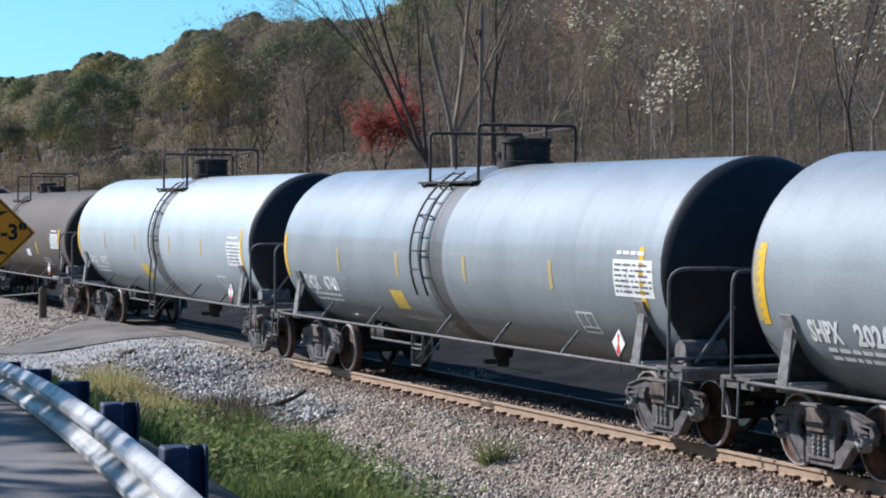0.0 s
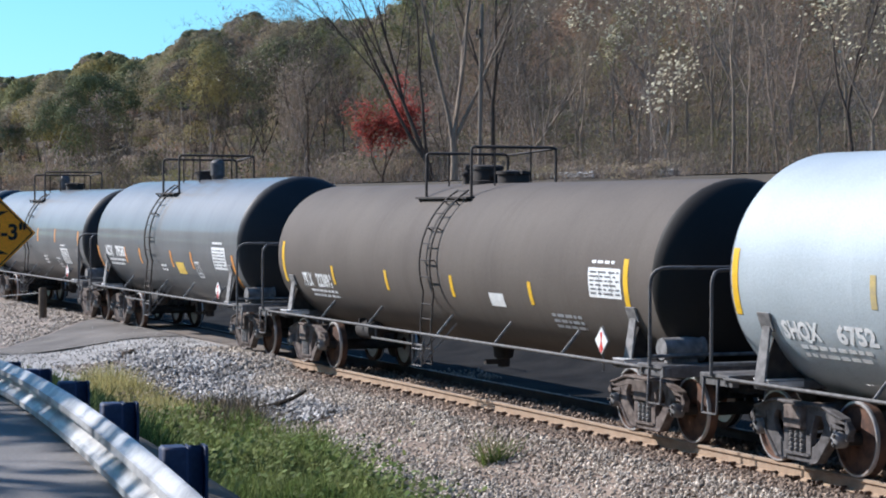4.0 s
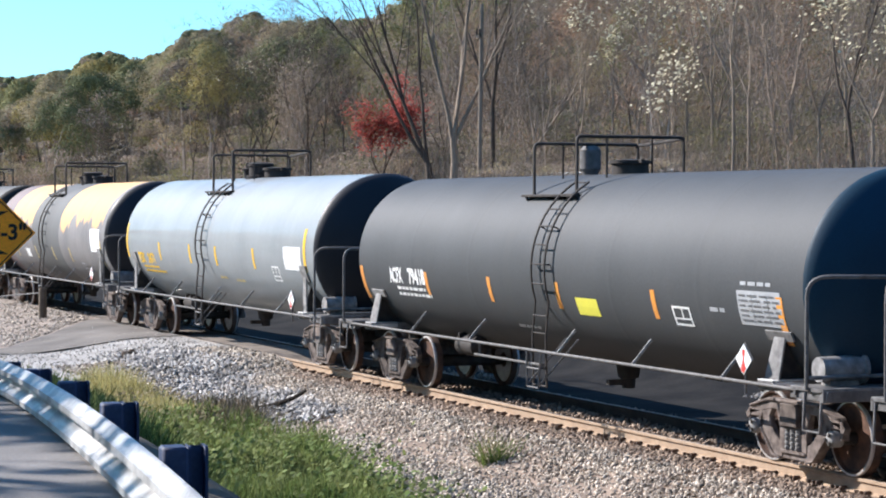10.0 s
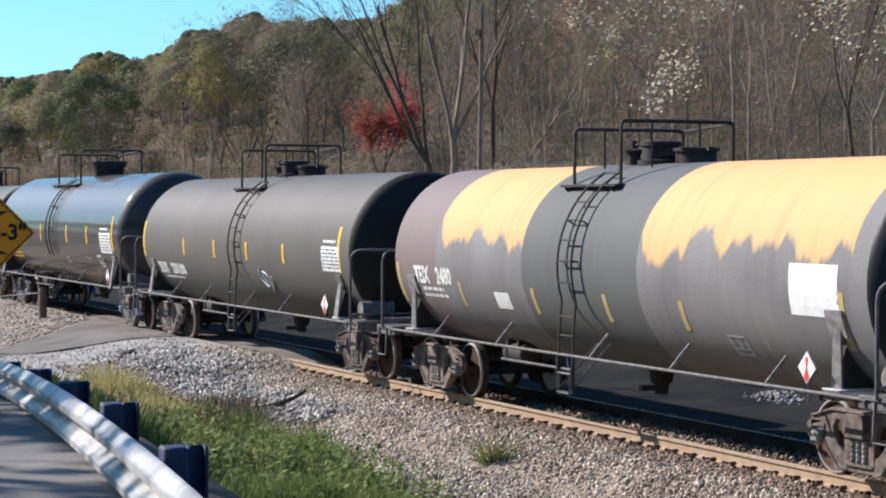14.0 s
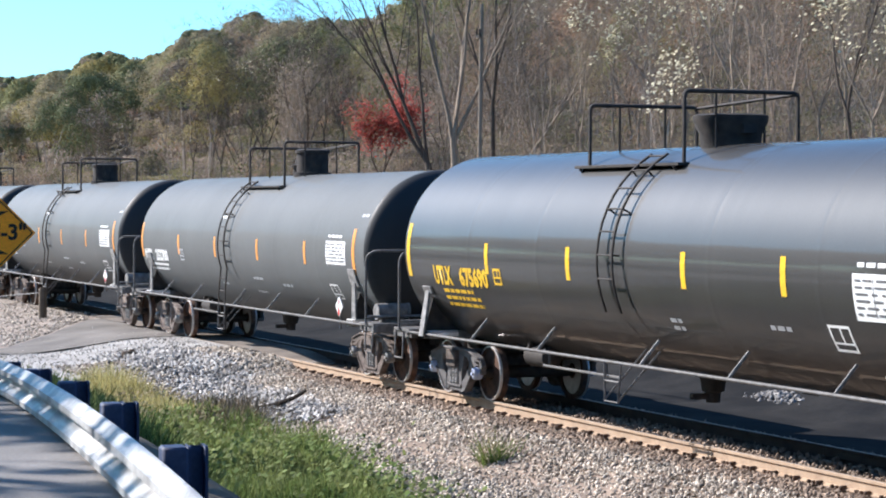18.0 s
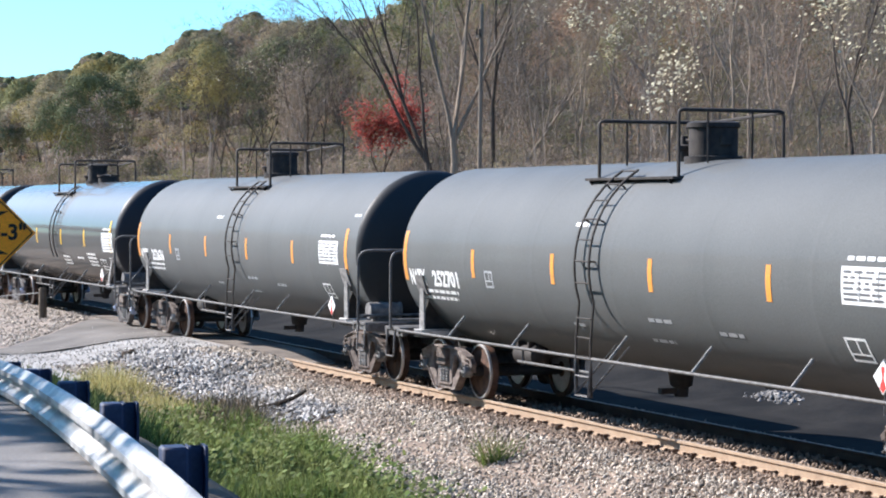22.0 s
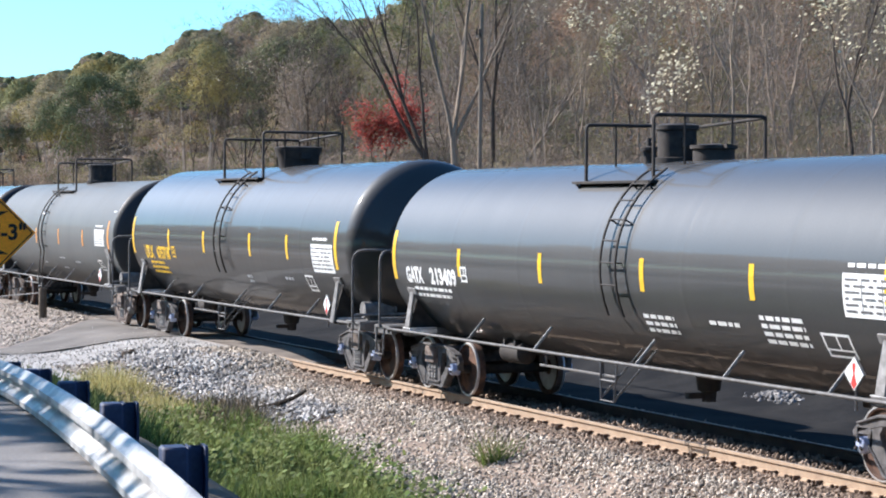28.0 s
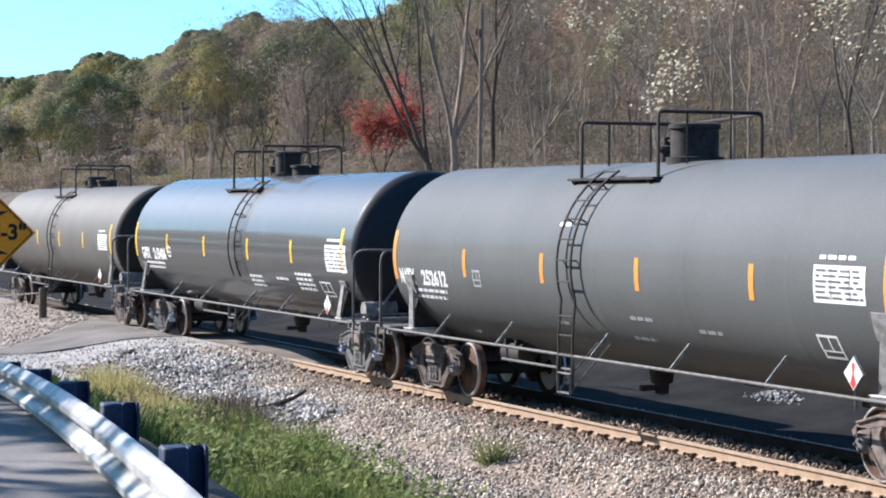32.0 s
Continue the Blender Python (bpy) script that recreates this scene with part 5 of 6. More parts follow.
part("arrow", mesh_of("arrow", s, BLACKP, smooth=0), plate_s)
cu = bpy.data.curves.new("legend", "FONT")
cu.body, cu.size, cu.resolution_u, cu.offset, cu.align_x, cu.align_y = "12'-3\"", 0.31, 3, 0.010, "CENTER", "CENTER"
fo = new("legend", cu)
me = bpy.data.meshes.new_from_object(fo.evaluated_get(bpy.context.evaluated_depsgraph_get()))
bpy.data.objects.remove(fo)
me.materials.clear()
me.materials.append(BLACKP)
part("legend", me, plate_s, pose(0.15, -0.006, 0, 90, 0, 0))
s = Shape()
for k in range(4):
    a = pose(0, 0, 0, 0, 45 + 90 * k, 0)
    s.box(0, -0.004, 0.425, 0.86, 0.003, 0.018, a)
part("border", mesh_of("border", s, BLACKP, smooth=0), plate_s)

# guard rail of the road along the hill
hill_guard = thing("hill_guard_rail", pose(0, 0, 0), "pale steel guard rail along the hill road", "guard rail")
for x, wide in ((-64.7, 5.2), (-58.1, 2.6)):
    w = [(15.90, 4.10), (15.86, 4.13), (15.86, 4.17), (15.90, 4.20), (15.86, 4.23), (15.86, 4.27), (15.90, 4.30), (15.92, 4.30), (15.92, 4.10)]
    s = Shape().prism(w, x - wide / 2, x + wide / 2)
    s.v = [(q[1], q[0], q[2]) for q in s.v]
    part("beam", mesh_of("beam", s, PALEP, smooth=0), hill_guard)
hp = mesh_of("guard_post", Shape().box(0, 0.1, 4.02, 0.15, 0.15, 0.5), POSTM, 0)
for i in range(4):
    part("guard_post", hp, hill_guard, pose(-56.9 - 3.81 * i, 15.92, 0))

# dead branch on the stones
branch = tagged(part("branch", mesh_of("branch", Shape().tube([(-0.5, -0.34, 0.03), (-0.2, -0.12, 0.10), (0.2, 0.08, 0.22), (0.5, 0.2, 0.36)], 0.055, 7, 0.03).tube([(0.1, 0.05, 0.18), (0.3, -0.05, 0.2), (0.45, -0.1, 0.25)], 0.02, 5, 0.01), surf("rotten_wood", (0.035, 0.028, 0.022), (0.022, 0.018, 0.015), 0.95, 5, 0, 0.5, 40)), None, pose(-37.0, -2.85, -0.50, 0, -4, 10)), "dead dark branch lying on the stones", "branch")

# pale rubble tipped beyond the track
def rubble_place(n):
    u = rng.normal(0, 1, (2, n))
    x, y = -35.45 + 0.42 * u[0], 6.50 + 0.16 * u[1]
    return x, y, lie(x, y) + 0.03 + 0.10 * np.exp(-u[0] ** 2 - u[1] ** 2) * rng.uniform(0.3, 1, n)


stones("rubble", 170, rubble_place, (0.03, 0.085), surf("dusty_rubble", (0.26, 0.25, 0.24), (0.15, 0.145, 0.14), 0.9, 3, 0, 0.3, 30, island=0.3), "small heap of dusty rubble on the shade-coloured strip")

# utility pole
up = thing("utility_pole", pose(-80.66, 20.0, 3.95, 0, 1.6, 0), "grey weathered timber utility pole with insulators", "utility pole")
part("pole", mesh_of("pole", Shape().lathe([(-0.3, 0.10), (7.4, 0.075), (7.42, 0.0)], 12, "z"), BARK), up)
part("bracket", mesh_of("bracket", Shape().box(0.0, -0.14, 6.1, 0.36, 0.08, 0.08).tube([(-0.16, -0.14, 6.1), (-0.16, -0.14, 6.4)], 0.05, 8).tube([(0.16, -0.14, 6.1), (0.16, -0.14, 6.4)], 0.05, 8), STEEL), up)


# ---- woods ----
def quads(c, size, mat_i, tilt=1.0, long=1.0, out=None):
    """Small leaf faces of random turn about centres c."""
    n = len(c)
    face = (np.array([0.0, -0.5, 0.85]) if out is None else out) + rng.normal(0, 0.38 * tilt, (n, 3))
    a = np.cross(face, rng.normal(0, 1, (n, 3)))
    a /= np.linalg.norm(a, axis=1)[:, None]
    b = np.cross(a, face)
    b /= np.linalg.norm(b, axis=1)[:, None]
    size = np.broadcast_to(np.asarray(size), (n,))[:, None]
    a, b = a * size * 0.62 * long, b * size * 0.42
    v = np.stack([c - a, c + b, c + a, c - b], 1).reshape(-1, 3)
    return v, np.full(n, mat_i)


def slivers(p, d, length, width, mat_i):
    """Thin twig faces from p along d."""
    n = len(p)
    d = d / np.linalg.norm(d, axis=1)[:, None]
    w = np.cross(d, rng.normal(0, 1, (n, 3)))
    w = w / np.linalg.norm(w, axis=1)[:, None] * np.asarray(width).reshape(-1, 1)
    e = p + d * np.asarray(length).reshape(-1, 1)
    return np.stack([p - w, p + w, e + w * 0.35, e - w * 0.35], 1).reshape(-1, 3), np.full(n, mat_i)


WOODS = [TWIGM, LEAF_G, LEAF_O, LEAF_B, LEAF_D, LEAF_Y, LEAF_K, LEAF_S, LEAF_U]


class Wood:
    """Collects the three-cornered leaves and twigs of one stretch of woods."""

    def __init__(self):
        self.v, self.m = [], []

    def leaves(self, c, out, size, kinds):
        n = len(c)
        a = np.cross(out, rng.normal(0, 1, (n, 3)))
        a /= np.linalg.norm(a, axis=1)[:, None] + 1e-9
        b = np.cross(a, out)
        b /= np.linalg.norm(b, axis=1)[:, None] + 1e-9
        size = np.broadcast_to(np.asarray(size, float), (n,))[:, None]
        self.v.append(np.stack([c - a * size * 0.6 - b * size * 0.35, c + a * size * 0.6 - b * size * 0.35, c + b * size * 0.7], 1).reshape(-1, 3))
        self.m.append(np.broadcast_to(kinds, (n,)))

    def twigs(self, p, d, length, width):
        n = len(p)
        d = d / np.linalg.norm(d, axis=1)[:, None]
        w = np.cross(d, rng.normal(0, 1, (n, 3)))
        w = w / np.linalg.norm(w, axis=1)[:, None] * np.asarray(width).reshape(-1, 1)
        self.v.append(np.stack([p - w, p + w, p + d * np.asarray(length).reshape(-1, 1)], 1).reshape(-1, 3))
        self.m.append(np.zeros(n, int))

    def done(self, label):
        v = np.vstack(self.v)
        raw("woods", v, np.arange(len(v)).reshape(-1, 3), WOODS, label, "stuff", idx=np.concatenate(self.m))


def unit(n):
    d = rng.normal(0, 1, (n, 3))
    return d / np.linalg.norm(d, axis=1)[:, None]


def leafy_tree(w, x, y, hgt, edge, kind, most):
    """A full crown: rounded lobes piled on one another, each a skin of small leaves, over a short trunk."""
    base = np.array([x, y, float(lie(x, y)) - 0.2])
    wide = hgt * rng.uniform(0.34, 0.46)
    w.twigs(np.repeat(base[None], 3, 0), np.stack([rng.normal(0, 0.12, 3), rng.normal(0, 0.12, 3), np.ones(3)], 1), hgt * np.array([0.8, 0.6, 0.6]), np.full(3, hgt * 0.012))
    m = int(rng.integers(13, 20))
    u = unit(m)
    u[:, 2] = np.where(rng.uniform(0, 1, m) < 0.25, u[:, 2] * 0.6, np.abs(u[:, 2]))
    u[0] = (0, 0, 1)
    r = wide * rng.uniform(0.24, 0.46, m)
    cc = base + np.array([0, 0, hgt * 0.55]) + u * (np.array([wide, wide, hgt * 0.45]) - r[:, None] * 0.9)
    n = int(min(most, 2.0 * (12.5 * r ** 2).sum() * 0.5 / (0.5 * edge ** 2)))
    who = rng.choice(m, n, p=r ** 2 / (r ** 2).sum())
    d = unit(n)
    d[:, 2] = np.where(d[:, 2] < -0.3, -d[:, 2], d[:, 2])
    lump = 1.0 + 0.10 * rng.normal(0, 1, (n, 1))
    kinds = np.where(rng.uniform(0, 1, m) < 0.10, rng.integers(1, 7, m), kind)
    w.leaves(cc[who] + d * r[who][:, None] * lump, d + 0.2 * unit(n), edge * rng.uniform(0.7, 1.3, n), kinds[who])


def thin_tree(w, x, y, hgt, edge, kind, grain, most):
    """A half-bare tree: stems, steep limbs, a haze of twigs and the last small leaves."""
    base = np.array([x, y, float(lie(x, y)) - 0.2])
    wide = hgt * rng.uniform(0.22, 0.34)
    stems = int(rng.integers(1, 4))
    foot = np.repeat(base[None], stems, 0) + np.stack([rng.normal(0, 0.3, stems), rng.normal(0, 0.3, stems), np.zeros(stems)], 1)
    lean = np.stack([rng.normal(0, 0.10, stems), rng.normal(0, 0.10, stems), np.ones(stems)], 1)
    w.twigs(foot, lean, hgt * rng.uniform(0.8, 1.0, stems), np.full(stems, max(0.045, grain * 0.8)))
    k = 22
    s = rng.integers(0, stems, k)
    t = rng.uniform(0.2, 0.85, k)[:, None]
    at = foot[s] + lean[s] * t * hgt * 0.85
    d = np.stack([rng.normal(0, 0.5, k), rng.normal(0, 0.5, k), rng.uniform(0.6, 1.3, k)], 1)
    ln = rng.uniform(0.16, 0.34, k) * hgt
    w.twigs(at, d, ln, np.full(k, max(0.022, grain * 0.55)))
    dn = d / np.linalg.norm(d, axis=1)[:, None]
    nt = 260
    q = rng.integers(0, k, nt)
    tip = at[q] + dn[q] * (ln[q] * rng.uniform(0.25, 1.0, nt))[:, None]
    w.twigs(tip, dn[q] + 0.75 * rng.normal(0, 1, (nt, 3)) * np.array([1, 1, 0.5]) + np.array([0, 0, 0.35]), rng.uniform(0.05, 0.13, nt) * hgt, np.full(nt, max(0.008, grain * 0.36)))
    n = int(min(most, 0.95 * math.pi * wide * hgt * 0.42 / (0.5 * edge ** 2)))
    q = rng.integers(0, k, n)
    c = at[q] + dn[q] * (ln[q] * rng.uniform(0.2, 1.15, n))[:, None] + rng.normal(0, 1, (n, 3)) * wide * np.array([0.26, 0.26, 0.22])
    w.leaves(c, unit(n) * 0.55 + np.array([-0.45, -0.45, 0.55]), edge * rng.uniform(0.6, 1.3, n), kind)


def scrub(w, x, y, tall, broad, edge, kind, grain, n=300):
    """Low brush: stalks and small leaves."""
    foot = np.array([x, y, float(lie(x, y)) - 0.1])
    k = 60
    o = rng.normal(0, 1, (k, 3)) * np.array([broad * 0.45, broad * 0.45, 0])
    w.twigs(foot + o, np.stack([o[:, 0] * 0.4 + rng.normal(0, 0.3, k), rng.normal(0, 0.3, k), np.full(k, 0.9)], 1), tall * rng.uniform(0.5, 1.2, k), np.full(k, max(0.008, grain * 0.4)))
    c = foot + rng.normal(0, 1, (n, 3)) * np.array([broad * 0.5, broad * 0.5, 0]) + np.array([0, 0, 1.0]) * (tall * rng.uniform(0.0, 0.95, (n, 1)))
    w.leaves(c, unit(n) * 0.5 + np.array([-0.45, -0.45, 0.55]), edge * rng.uniform(0.6, 1.3, n), kind)


# height of the wooded skyline over the roadside: degrees off the track's line, degrees up
RIDGE = ((10.5, 3.35), (11.4, 3.30), (12.2, 3.45), (12.9, 3.55), (13.3, 3.95), (13.8, 4.05), (14.3, 3.80), (15.2, 4.05), (15.7, 4.40), (16.1, 4.75), (16.6, 4.60), (17.3, 5.15), (18.0, 4.95), (20.4, 4.95), (21.4, 5.4), (22.3, 7.0), (40.0, 9.0))


def woods():
    w = Wood()
    y, row = 25.5, 0
    while y < 138:
        x = -(y + 15) / math.tan(radians(37))
        while x > max(-(y + 15) / math.tan(radians(9.8)), -900):
            xx, yy = x + rng.uniform(-2.0, 2.0), y + rng.uniform(-2.5, 2.5)
            dist, ang = math.hypot(xx, yy + 15.11), math.degrees(math.atan2(yy + 15.11, -xx))
            grain = dist * 0.000261
            behind = y > 46 and ang > 21
            full = rng.uniform() < (0.12 if y > 66 and 16.2 < ang < 22 else float(np.clip(0.97 - (ang - 16.4) / 3.6, 0.34 if y > 36 else 0.05, 0.92)))
            hgt = rng.uniform(7.5, 12.5) if full and ang < 16.8 else rng.uniform(6.0, 10.0) if full else rng.uniform(6.0, 11.0)
            room = 3.23 + dist * math.tan(radians(float(np.interp(ang, *zip(*RIDGE))))) - float(lie(xx, yy))
            hgt = min(hgt, room * rng.uniform(0.80, 1.0))
            coarse = 1.7 if behind else 1.25 if y > 70 else 1.0
            if hgt > 2.0 and (full or not (ang < 15.5 and row % 2)):
                if full:
                    leafy_tree(w, xx, yy, hgt, max(0.06, grain * 2.7 * coarse), int(rng.choice([1, 2, 4, 5, 6, 7], p=[0.28, 0.20, 0.25, 0.11, 0.13, 0.03] if ang < 20 else [0.36, 0.08, 0.32, 0.02, 0.12, 0.10])), 6200 if y < 60 and not behind else 3200)
                else:
                    thin_tree(w, xx, yy, hgt, max(0.045, grain * 2.4 * coarse), 8 if y < 40 and 23.3 < ang < 25.4 else int(rng.choice([1, 2, 3, 6, 4, 7, 8], p=[0.10, 0.10, 0.24, 0.22, 0.08, 0.12, 0.14])), grain, 2700 if y < 46 else 1400)
                for k in range(2 if behind else 4):
                    scrub(w, xx + rng.normal(0, 2.4), yy + rng.normal(0, 1.8), rng.uniform(0.8, 2.6), rng.uniform(0.9, 1.8), max(0.05, grain * 2.6 * coarse), 8 if y < 40 and 23.3 < ang < 25.4 else int(rng.choice([1, 2, 3, 6, 4, 7, 8])), grain)
            x -= (4.2 if behind else 3.1 if ang < 16 else 2.1) / math.sin(radians(ang)) * rng.uniform(0.7, 1.3)
        y += 5.0 + 0.055 * y
        row += 1
    # thin crowns that stand out above the skyline
    for ang in np.linspace(16.5, 21.6, 17):
        ang, yy = float(ang) + rng.uniform(-0.12, 0.12), rng.uniform(52, 74)
        xx = -(yy + 15.11) / math.tan(radians(ang))
        dist = math.hypot(xx, yy + 15.11)
        room = 3.23 + dist * math.tan(radians(float(np.interp(ang, *zip(*RIDGE))))) - float(lie(xx, yy))
        thin_tree(w, xx, yy, max(4.0, room * rng.uniform(1.0, 1.13)), dist * 0.00065, int(rng.choice([1, 2, 6, 4])), dist * 0.000261, 420)
    # undergrowth over the slope
    for i in range(330):
        yy = 26 + 40 * rng.uniform() ** 1.4
        xx = -(yy + 15) / math.tan(radians(rng.uniform(16, 36)))
        grain = math.hypot(xx, yy + 15) * 0.000261
        scrub(w, xx, yy, rng.uniform(0.8, 2.4), rng.uniform(1.2, 2.6), grain * 3.0, int(rng.choice([1, 3, 6, 8, 8, 7, 4])), grain, 300)
    # brush along the foot of the hill
    for i in range(170):
        yy = rng.uniform(23.2, 30.0)
        xx = -(yy + 15) / math.tan(radians(rng.uniform(11.5, 35.5)))
        grain = math.hypot(xx, yy + 15) * 0.000261
        scrub(w, xx, yy, rng.uniform(0.8, 2.6), rng.uniform(0.9, 2.0), grain * 2.8, int(rng.choice([2, 3, 3, 6, 1, 4])), grain, 420)
    # low brush before the hill road's guard rail
    for i in range(34):
        xx = rng.uniform(-70, -54)
        scrub(w, xx, rng.uniform(14.9, 15.5), rng.uniform(0.35, 0.75), rng.uniform(0.3, 0.8), 0.06, int(rng.choice([2, 3, 6, 8])), 0.017, 160)
    w.done("autumn hillside woods, half bare, brown and dull green")
    # the same woods close the valley, unseen, on the road's side and beyond the train
    # added to hold back sky light and darken the tanks' lower reflections
    w = Wood()
    for i in range(230):
        x, y = (rng.uniform(-190, 90), rng.uniform(-38, -27)) if i < 150 else (rng.uniform(70, 125), rng.uniform(-45, 60))
        leafy_tree(w, x, y, rng.uniform(10, 14), 0.7, int(rng.choice([1, 2, 3, 6])), 420)
    w.done("unseen autumn woods across the road, added against sky light")


woods()


def grow(s, p, d, length, r, depth, rr, twigs, spread=0.55, bend=0.2, kids=3):
    """A limb with its side limbs, ever thinner."""
    pts = [Vector(p)]
    d = Vector(d).normalized()
    n = 5
    for i in range(n):
        d = (d + Vector((rr.uniform(-bend, bend), rr.uniform(-bend, bend), rr.uniform(-bend * 0.4, bend)))).normalized()
        pts.append(pts[-1] + d * length / n)
    s.tube(pts, r, 7 if r > 0.08 else 5 if r > 0.03 else 3, r * 0.45)
    if depth == 0:
        twigs.append(pts[-1])
        return
    for k in range(kids):
        i = rr.randint(2, n)
        dd = (d + Vector((rr.uniform(-1, 1), rr.uniform(-1, 1), rr.uniform(-0.2, 0.7))) * spread).normalized()
        grow(s, pts[i], dd, length * rr.uniform(0.55, 0.8), r * (1 - 0.55 * i / n) * rr.uniform(0.45, 0.7), depth - 1, rr, twigs, spread, bend, kids)
    twigs.append(pts[-1])


GROVES = {"bare_tree": "bare trees of the wood's edge", "sparse_tree": "slender trees with a few leaves", "roadside_tree": "trees along the road"}


def plain_tree(name, x, y, hgt, r, seed, label, bark, leaves=None, nleaf=0, leafsize=0.12, lean=(0, 0), fork=0.35, depth=4, kids=3, spread=0.55, blob=0.9):
    """A tree of its own: trunk with limbs, and a crown of leaves where it has them."""
    rr = random.Random(seed)
    z = float(lie(x, y)) - 0.15
    t = thing(name, pose(x, y, z), label, "tree", GROVES.get(name, ""))
    s, tw = Shape(), []
    top = Vector((lean[0] * hgt * fork, lean[1] * hgt * fork, hgt * fork))
    s.tube([(0, 0, 0), top * 0.5 + Vector((0.05, 0, 0)), top], r, 9, r * 0.8)
    for k in range(kids):
        a = 6.283 * k / kids + rr.uniform(-0.5, 0.5)
        grow(s, top, (math.cos(a) * spread * 0.8 + lean[0], math.sin(a) * spread * 0.8 + lean[1], 1.0), hgt * (1 - fork) * rr.uniform(0.5, 0.68), r * rr.uniform(0.5, 0.72), depth - 1, rr, tw, spread, 0.2, 3)
    for q in tw:
        for k in range(4):
            dd = Vector((rr.uniform(-1, 1), rr.uniform(-1, 1), rr.uniform(-0.3, 1.1))).normalized() * rr.uniform(0.25, 0.8)
            s.tube([q, q + dd * 0.5 + Vector((0, 0, 0.05)), q + dd], 0.007, 3, 0.004)
    part("trunk", mesh_of("trunk", s, bark, smooth=60), t)
    if leaves is not None and nleaf:
        tips = np.array([tuple(p) for p in tw])
        c = tips[rng.integers(0, len(tips), nleaf)] + rng.normal(0, blob, (nleaf, 3)) * np.array([1, 1, 0.8])
        v, _ = quads(c, leafsize * rng.uniform(0.6, 1.3, nleaf), 0)
        raw("crown", v, np.arange(len(v)).reshape(-1, 4), leaves, parent=t)
    return t


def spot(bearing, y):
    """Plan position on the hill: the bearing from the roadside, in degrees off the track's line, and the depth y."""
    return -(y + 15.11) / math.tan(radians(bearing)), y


rr_trees = random.Random(77)


def limbed_tree(x, y, r, low, limbs, seed, label, bark):
    """A bare tree whose limbs fan out across the slope from a low fork."""
    rr = random.Random(seed)
    t = thing("bare_tree", pose(x, y, float(lie(x, y)) - 0.15), label, "tree", GROVES["bare_tree"])
    s, tw = Shape(), []
    s.tube([(0, 0, 0), (0.04, 0.05, low * 0.5), (0, 0, low)], r, 9, r * 0.85)
    for slope, length, share in limbs:
        grow(s, (0, 0, low * rr.uniform(0.8, 1.0)), (0.38 * slope, 0.92 * slope, 1.0), length, r * share, 3, rr, tw, 0.5, 0.11, 4)
    for q in tw:
        for k in range(3):
            d = Vector((rr.uniform(-1, 1), rr.uniform(-1, 1), rr.uniform(-0.3, 1.1))).normalized() * rr.uniform(0.25, 0.8)
            s.tube([q, q + d * 0.5 + Vector((0, 0, 0.05)), q + d], 0.008, 3, 0.004)
    return part("trunk", mesh_of("trunk", s, bark, smooth=60), t)


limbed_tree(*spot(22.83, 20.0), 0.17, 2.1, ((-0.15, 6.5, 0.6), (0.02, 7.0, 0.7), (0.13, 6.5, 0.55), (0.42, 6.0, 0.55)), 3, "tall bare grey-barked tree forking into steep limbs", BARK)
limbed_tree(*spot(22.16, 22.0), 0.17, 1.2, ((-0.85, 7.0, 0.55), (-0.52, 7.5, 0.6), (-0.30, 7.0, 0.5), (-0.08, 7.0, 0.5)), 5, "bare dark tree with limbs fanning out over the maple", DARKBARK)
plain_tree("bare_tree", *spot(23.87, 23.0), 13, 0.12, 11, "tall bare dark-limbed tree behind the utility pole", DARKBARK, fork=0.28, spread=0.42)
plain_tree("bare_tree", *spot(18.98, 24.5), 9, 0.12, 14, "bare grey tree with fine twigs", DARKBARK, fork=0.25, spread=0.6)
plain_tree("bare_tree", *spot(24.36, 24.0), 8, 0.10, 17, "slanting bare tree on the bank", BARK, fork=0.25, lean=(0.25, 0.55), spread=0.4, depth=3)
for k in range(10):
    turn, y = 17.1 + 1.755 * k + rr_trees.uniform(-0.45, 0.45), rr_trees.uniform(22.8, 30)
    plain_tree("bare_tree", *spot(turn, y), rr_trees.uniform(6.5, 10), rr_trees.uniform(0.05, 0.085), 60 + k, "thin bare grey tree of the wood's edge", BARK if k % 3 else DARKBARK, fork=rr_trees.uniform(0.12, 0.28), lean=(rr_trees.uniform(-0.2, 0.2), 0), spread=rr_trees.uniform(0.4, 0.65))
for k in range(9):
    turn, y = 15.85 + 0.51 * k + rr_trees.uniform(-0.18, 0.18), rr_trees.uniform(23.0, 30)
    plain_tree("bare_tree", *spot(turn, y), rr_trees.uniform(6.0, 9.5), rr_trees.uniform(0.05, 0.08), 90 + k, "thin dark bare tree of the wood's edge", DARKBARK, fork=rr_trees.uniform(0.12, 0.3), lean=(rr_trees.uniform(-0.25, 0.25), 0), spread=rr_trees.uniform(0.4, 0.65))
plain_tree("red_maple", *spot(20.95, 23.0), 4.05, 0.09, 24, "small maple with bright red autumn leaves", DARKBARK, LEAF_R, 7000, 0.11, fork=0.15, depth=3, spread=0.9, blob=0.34)
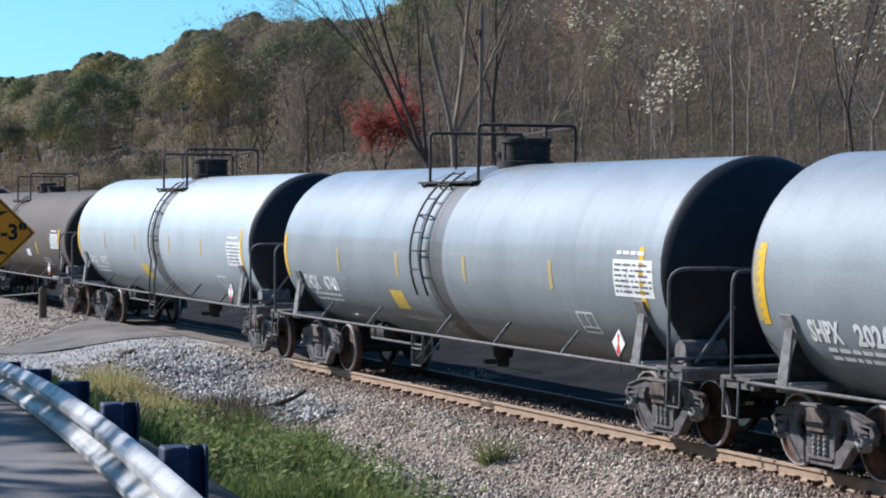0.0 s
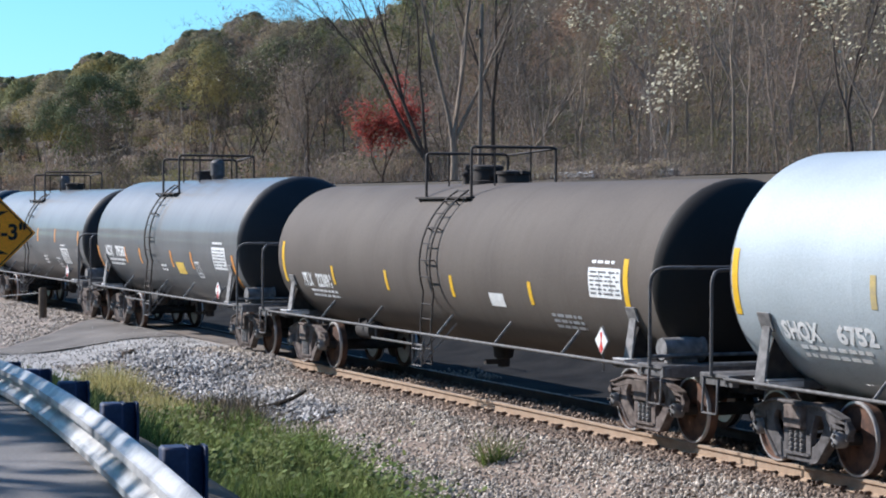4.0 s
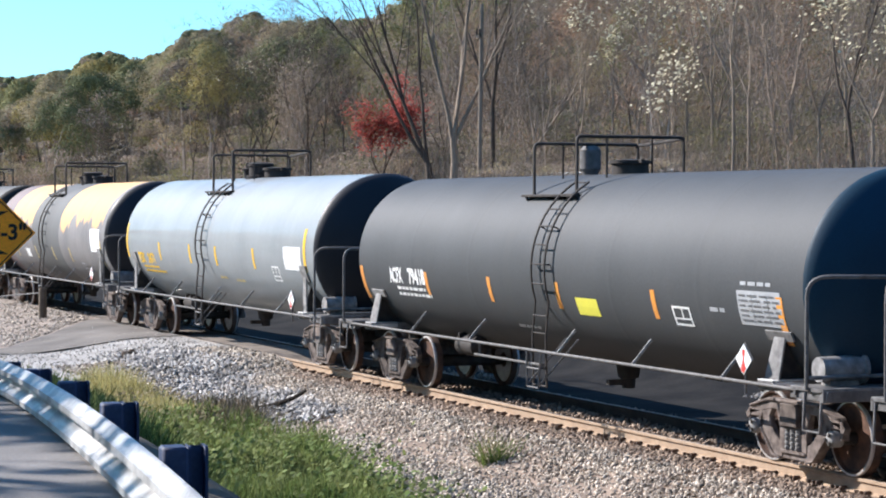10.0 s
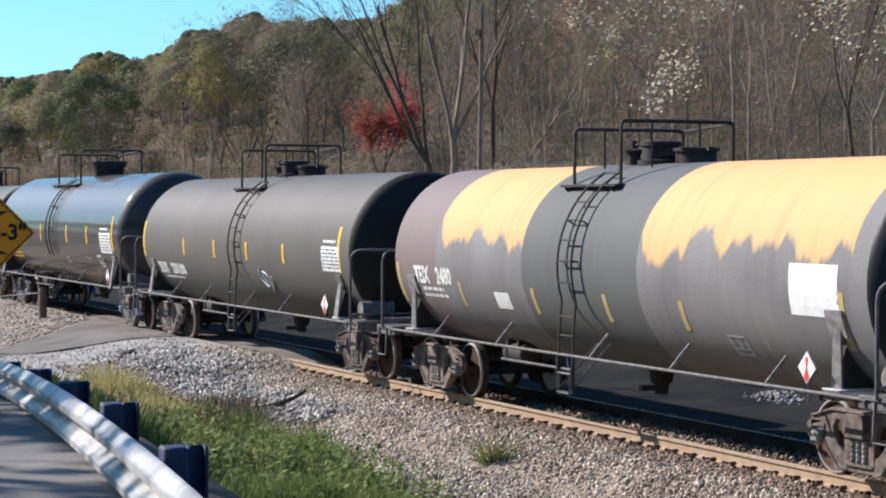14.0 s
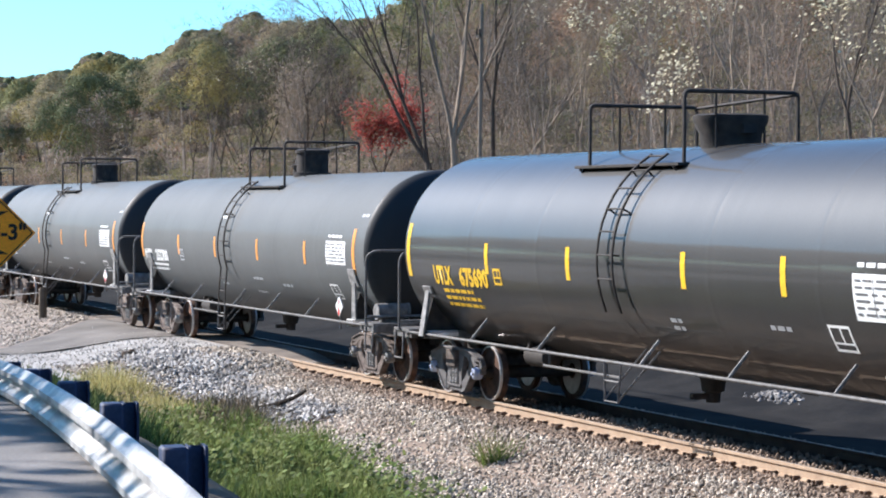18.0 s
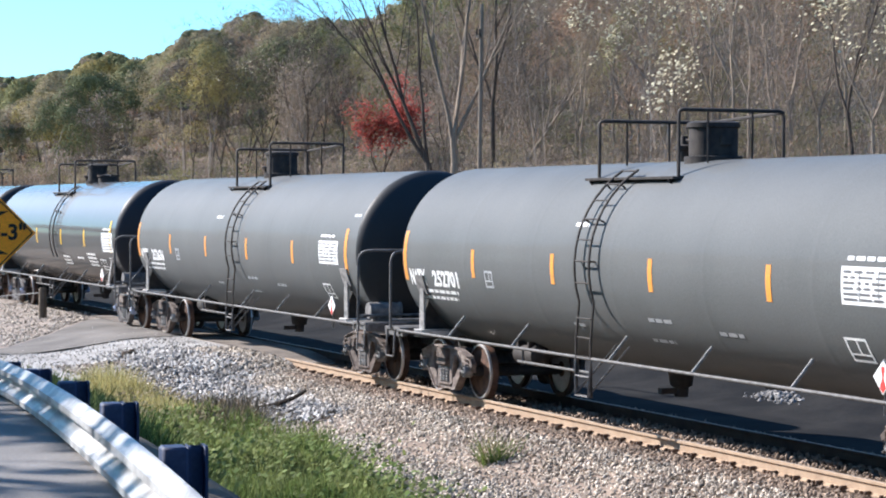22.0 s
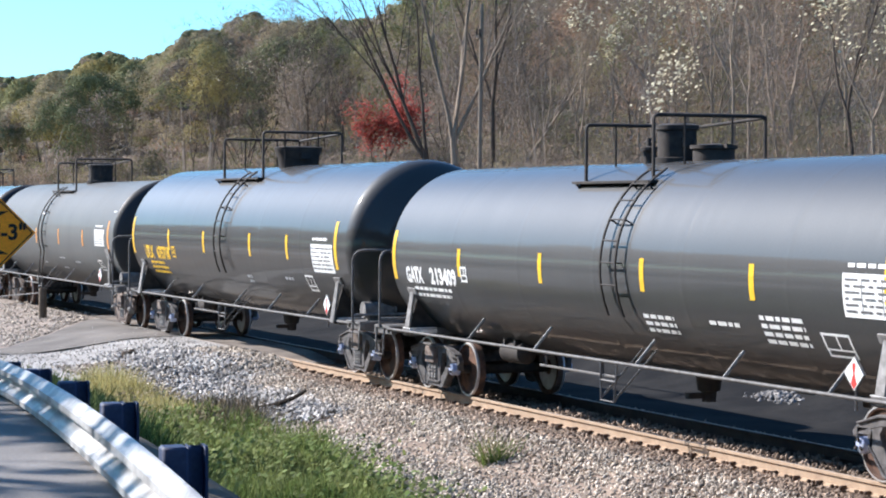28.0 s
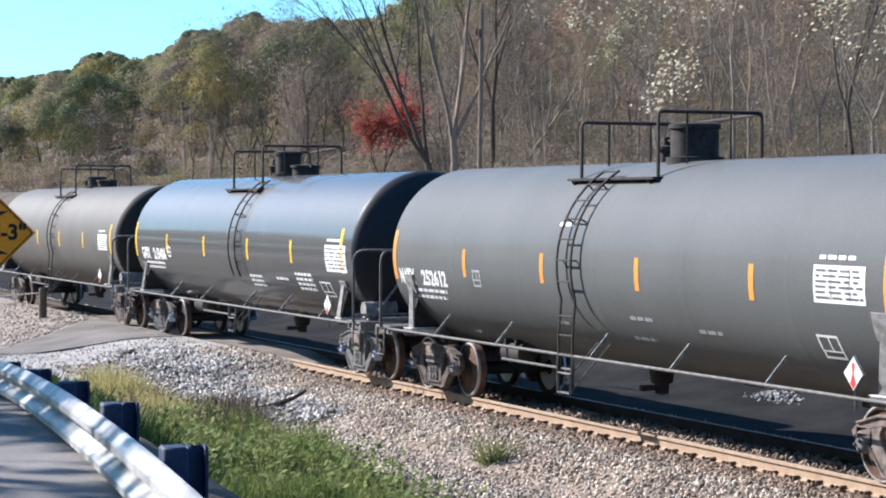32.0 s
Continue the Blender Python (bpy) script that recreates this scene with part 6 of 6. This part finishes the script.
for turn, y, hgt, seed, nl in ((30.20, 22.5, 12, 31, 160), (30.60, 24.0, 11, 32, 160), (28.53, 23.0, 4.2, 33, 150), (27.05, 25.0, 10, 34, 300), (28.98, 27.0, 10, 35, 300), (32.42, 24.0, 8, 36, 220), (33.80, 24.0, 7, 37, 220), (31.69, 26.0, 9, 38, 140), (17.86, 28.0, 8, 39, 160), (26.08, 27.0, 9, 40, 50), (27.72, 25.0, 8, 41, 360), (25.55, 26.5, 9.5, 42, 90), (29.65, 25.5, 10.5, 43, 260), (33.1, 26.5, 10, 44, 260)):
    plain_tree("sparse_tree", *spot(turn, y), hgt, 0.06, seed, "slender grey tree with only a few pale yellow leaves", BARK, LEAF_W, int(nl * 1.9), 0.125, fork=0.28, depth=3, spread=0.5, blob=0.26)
for x, y, hgt, seed in ((-24.4, -21.0, 13, 51), (-28.0, -21.4, 12, 52), (-32.2, -20.9, 13, 53)):
    plain_tree("roadside_tree", x, y, hgt, 0.27, seed, "bare branching roadside tree with scattered brown leaves", BARK, LEAF_B, 700, 0.26, lean=(0.03, 0.12), fork=0.42, depth=3, spread=0.6, blob=0.5)


# ---- roadside grass and weeds ----
def tufts(name, n, place, hgt, mat, label):
    x, y, z, k = place(n)
    p = np.stack([x, y, z], 1)
    d = np.stack([rng.normal(0, 0.5, n), rng.normal(0, 0.5, n), np.ones(n)], 1)
    v, _ = slivers(p, d, hgt * rng.uniform(0.4, 1.2, n) * k, np.full(n, 0.009), 0)
    return raw(name, v, np.arange(len(v)).reshape(-1, 4), mat, label, "stuff")


def green_edge(x):
    """Where the grass ends towards the stones."""
    return -4.25 + 0.30 * np.sin(x * 1.9) - 0.22 * np.clip(x + 31.5, 0, 20)


def bank_place(n):
    """Clumps of uneven height, thinning out towards the stones."""
    m = 520
    x = -36.3 + 17 * rng.uniform(0, 1, m) ** 0.9
    near = rail_y(x) + 0.45
    y = near + (green_edge(x) - near) * rng.uniform(0, 1, m) ** 0.7
    tall = rng.uniform(0.25, 1.0, m) ** 1.5 * (1 - 0.75 * sstep(1.6, 0.6, y - rail_y(x)))
    w = rng.integers(0, m, n)
    x, y = x[w] + rng.normal(0, 0.20, n), y[w] + rng.normal(0, 0.17, n)
    return x, y, lie(x, y) - 0.02, 0.25 + 0.95 * tall[w]


def straw_place(n):
    k = rng.integers(0, 4, n)
    x = np.choose(k, [-41.2, -40.7, -38.7, -37.2]) + rng.normal(0, 0.45, n)
    y = np.choose(k, [-5.05, -4.85, -4.75, -4.35]) + rng.normal(0, 0.25, n)
    return x, y, lie(x, y) - 0.02, np.choose(k, [1.45, 1.0, 0.75, 0.7])


def weeds(name, n, clumps, size, mat, label):
    """Broad-leaved weeds: clumps of small leaves close to the ground."""
    w = rng.integers(0, len(clumps), n)
    q = np.array(clumps)[w]
    x, y = q[:, 0] + rng.normal(0, 1, n) * q[:, 2], q[:, 1] + rng.normal(0, 1, n) * q[:, 2]
    z = lie(x, y) + np.abs(rng.normal(0, 1, n)) * q[:, 3]
    v, _ = quads(np.stack([x, y, z], 1), size * rng.uniform(0.6, 1.3, n), 0)
    return raw(name, v, np.arange(len(v)).reshape(-1, 4), mat, label, "stuff")


tufts("grass", 90000, bank_place, 0.46, GRASSM, "long green roadside grass on the bank")
tufts("dry_grass", 6500, straw_place, 0.46, STRAWM, "tall straw-coloured dry grass")
low = [(float(x), float(y), 0.35, 0.24) for x, y in zip(rng.uniform(-36, -23, 60), rng.uniform(-7.0, -4.9, 60))]
weeds("weeds", 9000, low, 0.075, GRASSM, "low green broad-leaved weeds")
weeds("weeds", 3500, [(float(x), float(y), 0.5, 0.14) for x, y in zip(rng.uniform(-41, -32, 25), rng.uniform(-5.6, -4.3, 25))], 0.07, LEAF_O, "brown withered weeds at the edge of the stones")
weeds("weeds", 420, [(-28.3, -2.55, 0.10, 0.26)], 0.035, LEAF_O, "small withered weed growing in the ballast")



def weed_place(n):
    x, y = -28.3 + rng.normal(0, 0.09, n), -2.55 + rng.normal(0, 0.09, n)
    return x, y, lie(x, y) * 0 - 0.62, np.ones(n)


def brush_place(n):
    k = rng.integers(0, 4, n)
    x = np.choose(k, [-37.4, -36.2, -34.6, -38.6]) + rng.normal(0, 0.55, n)
    y = np.choose(k, [-3.6, -4.1, -4.7, -3.8]) + rng.normal(0, 0.30, n)
    return x, y, np.maximum(lie(x, y), -0.62), np.choose(k, [1.0, 1.2, 1.0, 0.7])


tufts("dry_brush", 1500, brush_place, 0.42, STALKS, "brown dry brush stalks at the edge of the stones")
tufts("weed_stalks", 160, weed_place, 0.55, GRASSM, "thin green weed stalks in the ballast")


def motions():
    """The train rolls by at an even pace; every wheelset turns with it."""
    for car, mid in CARS:
        walk(car, [(t, pose(mid + SPEED * t, 0, 0)) for t in (0.0, 8.0, 16.0, 24.0, 32.0)])
    step = 2.0 / 30.0
    turn = math.degrees(SPEED * step / 0.457)
    for w in TURNING:
        x = w.matrix_basis.translation.x
        walk(w, [(i * step, pose(x, 0, 0.457, 0, turn * i, 0)) for i in range(481)])


motions()
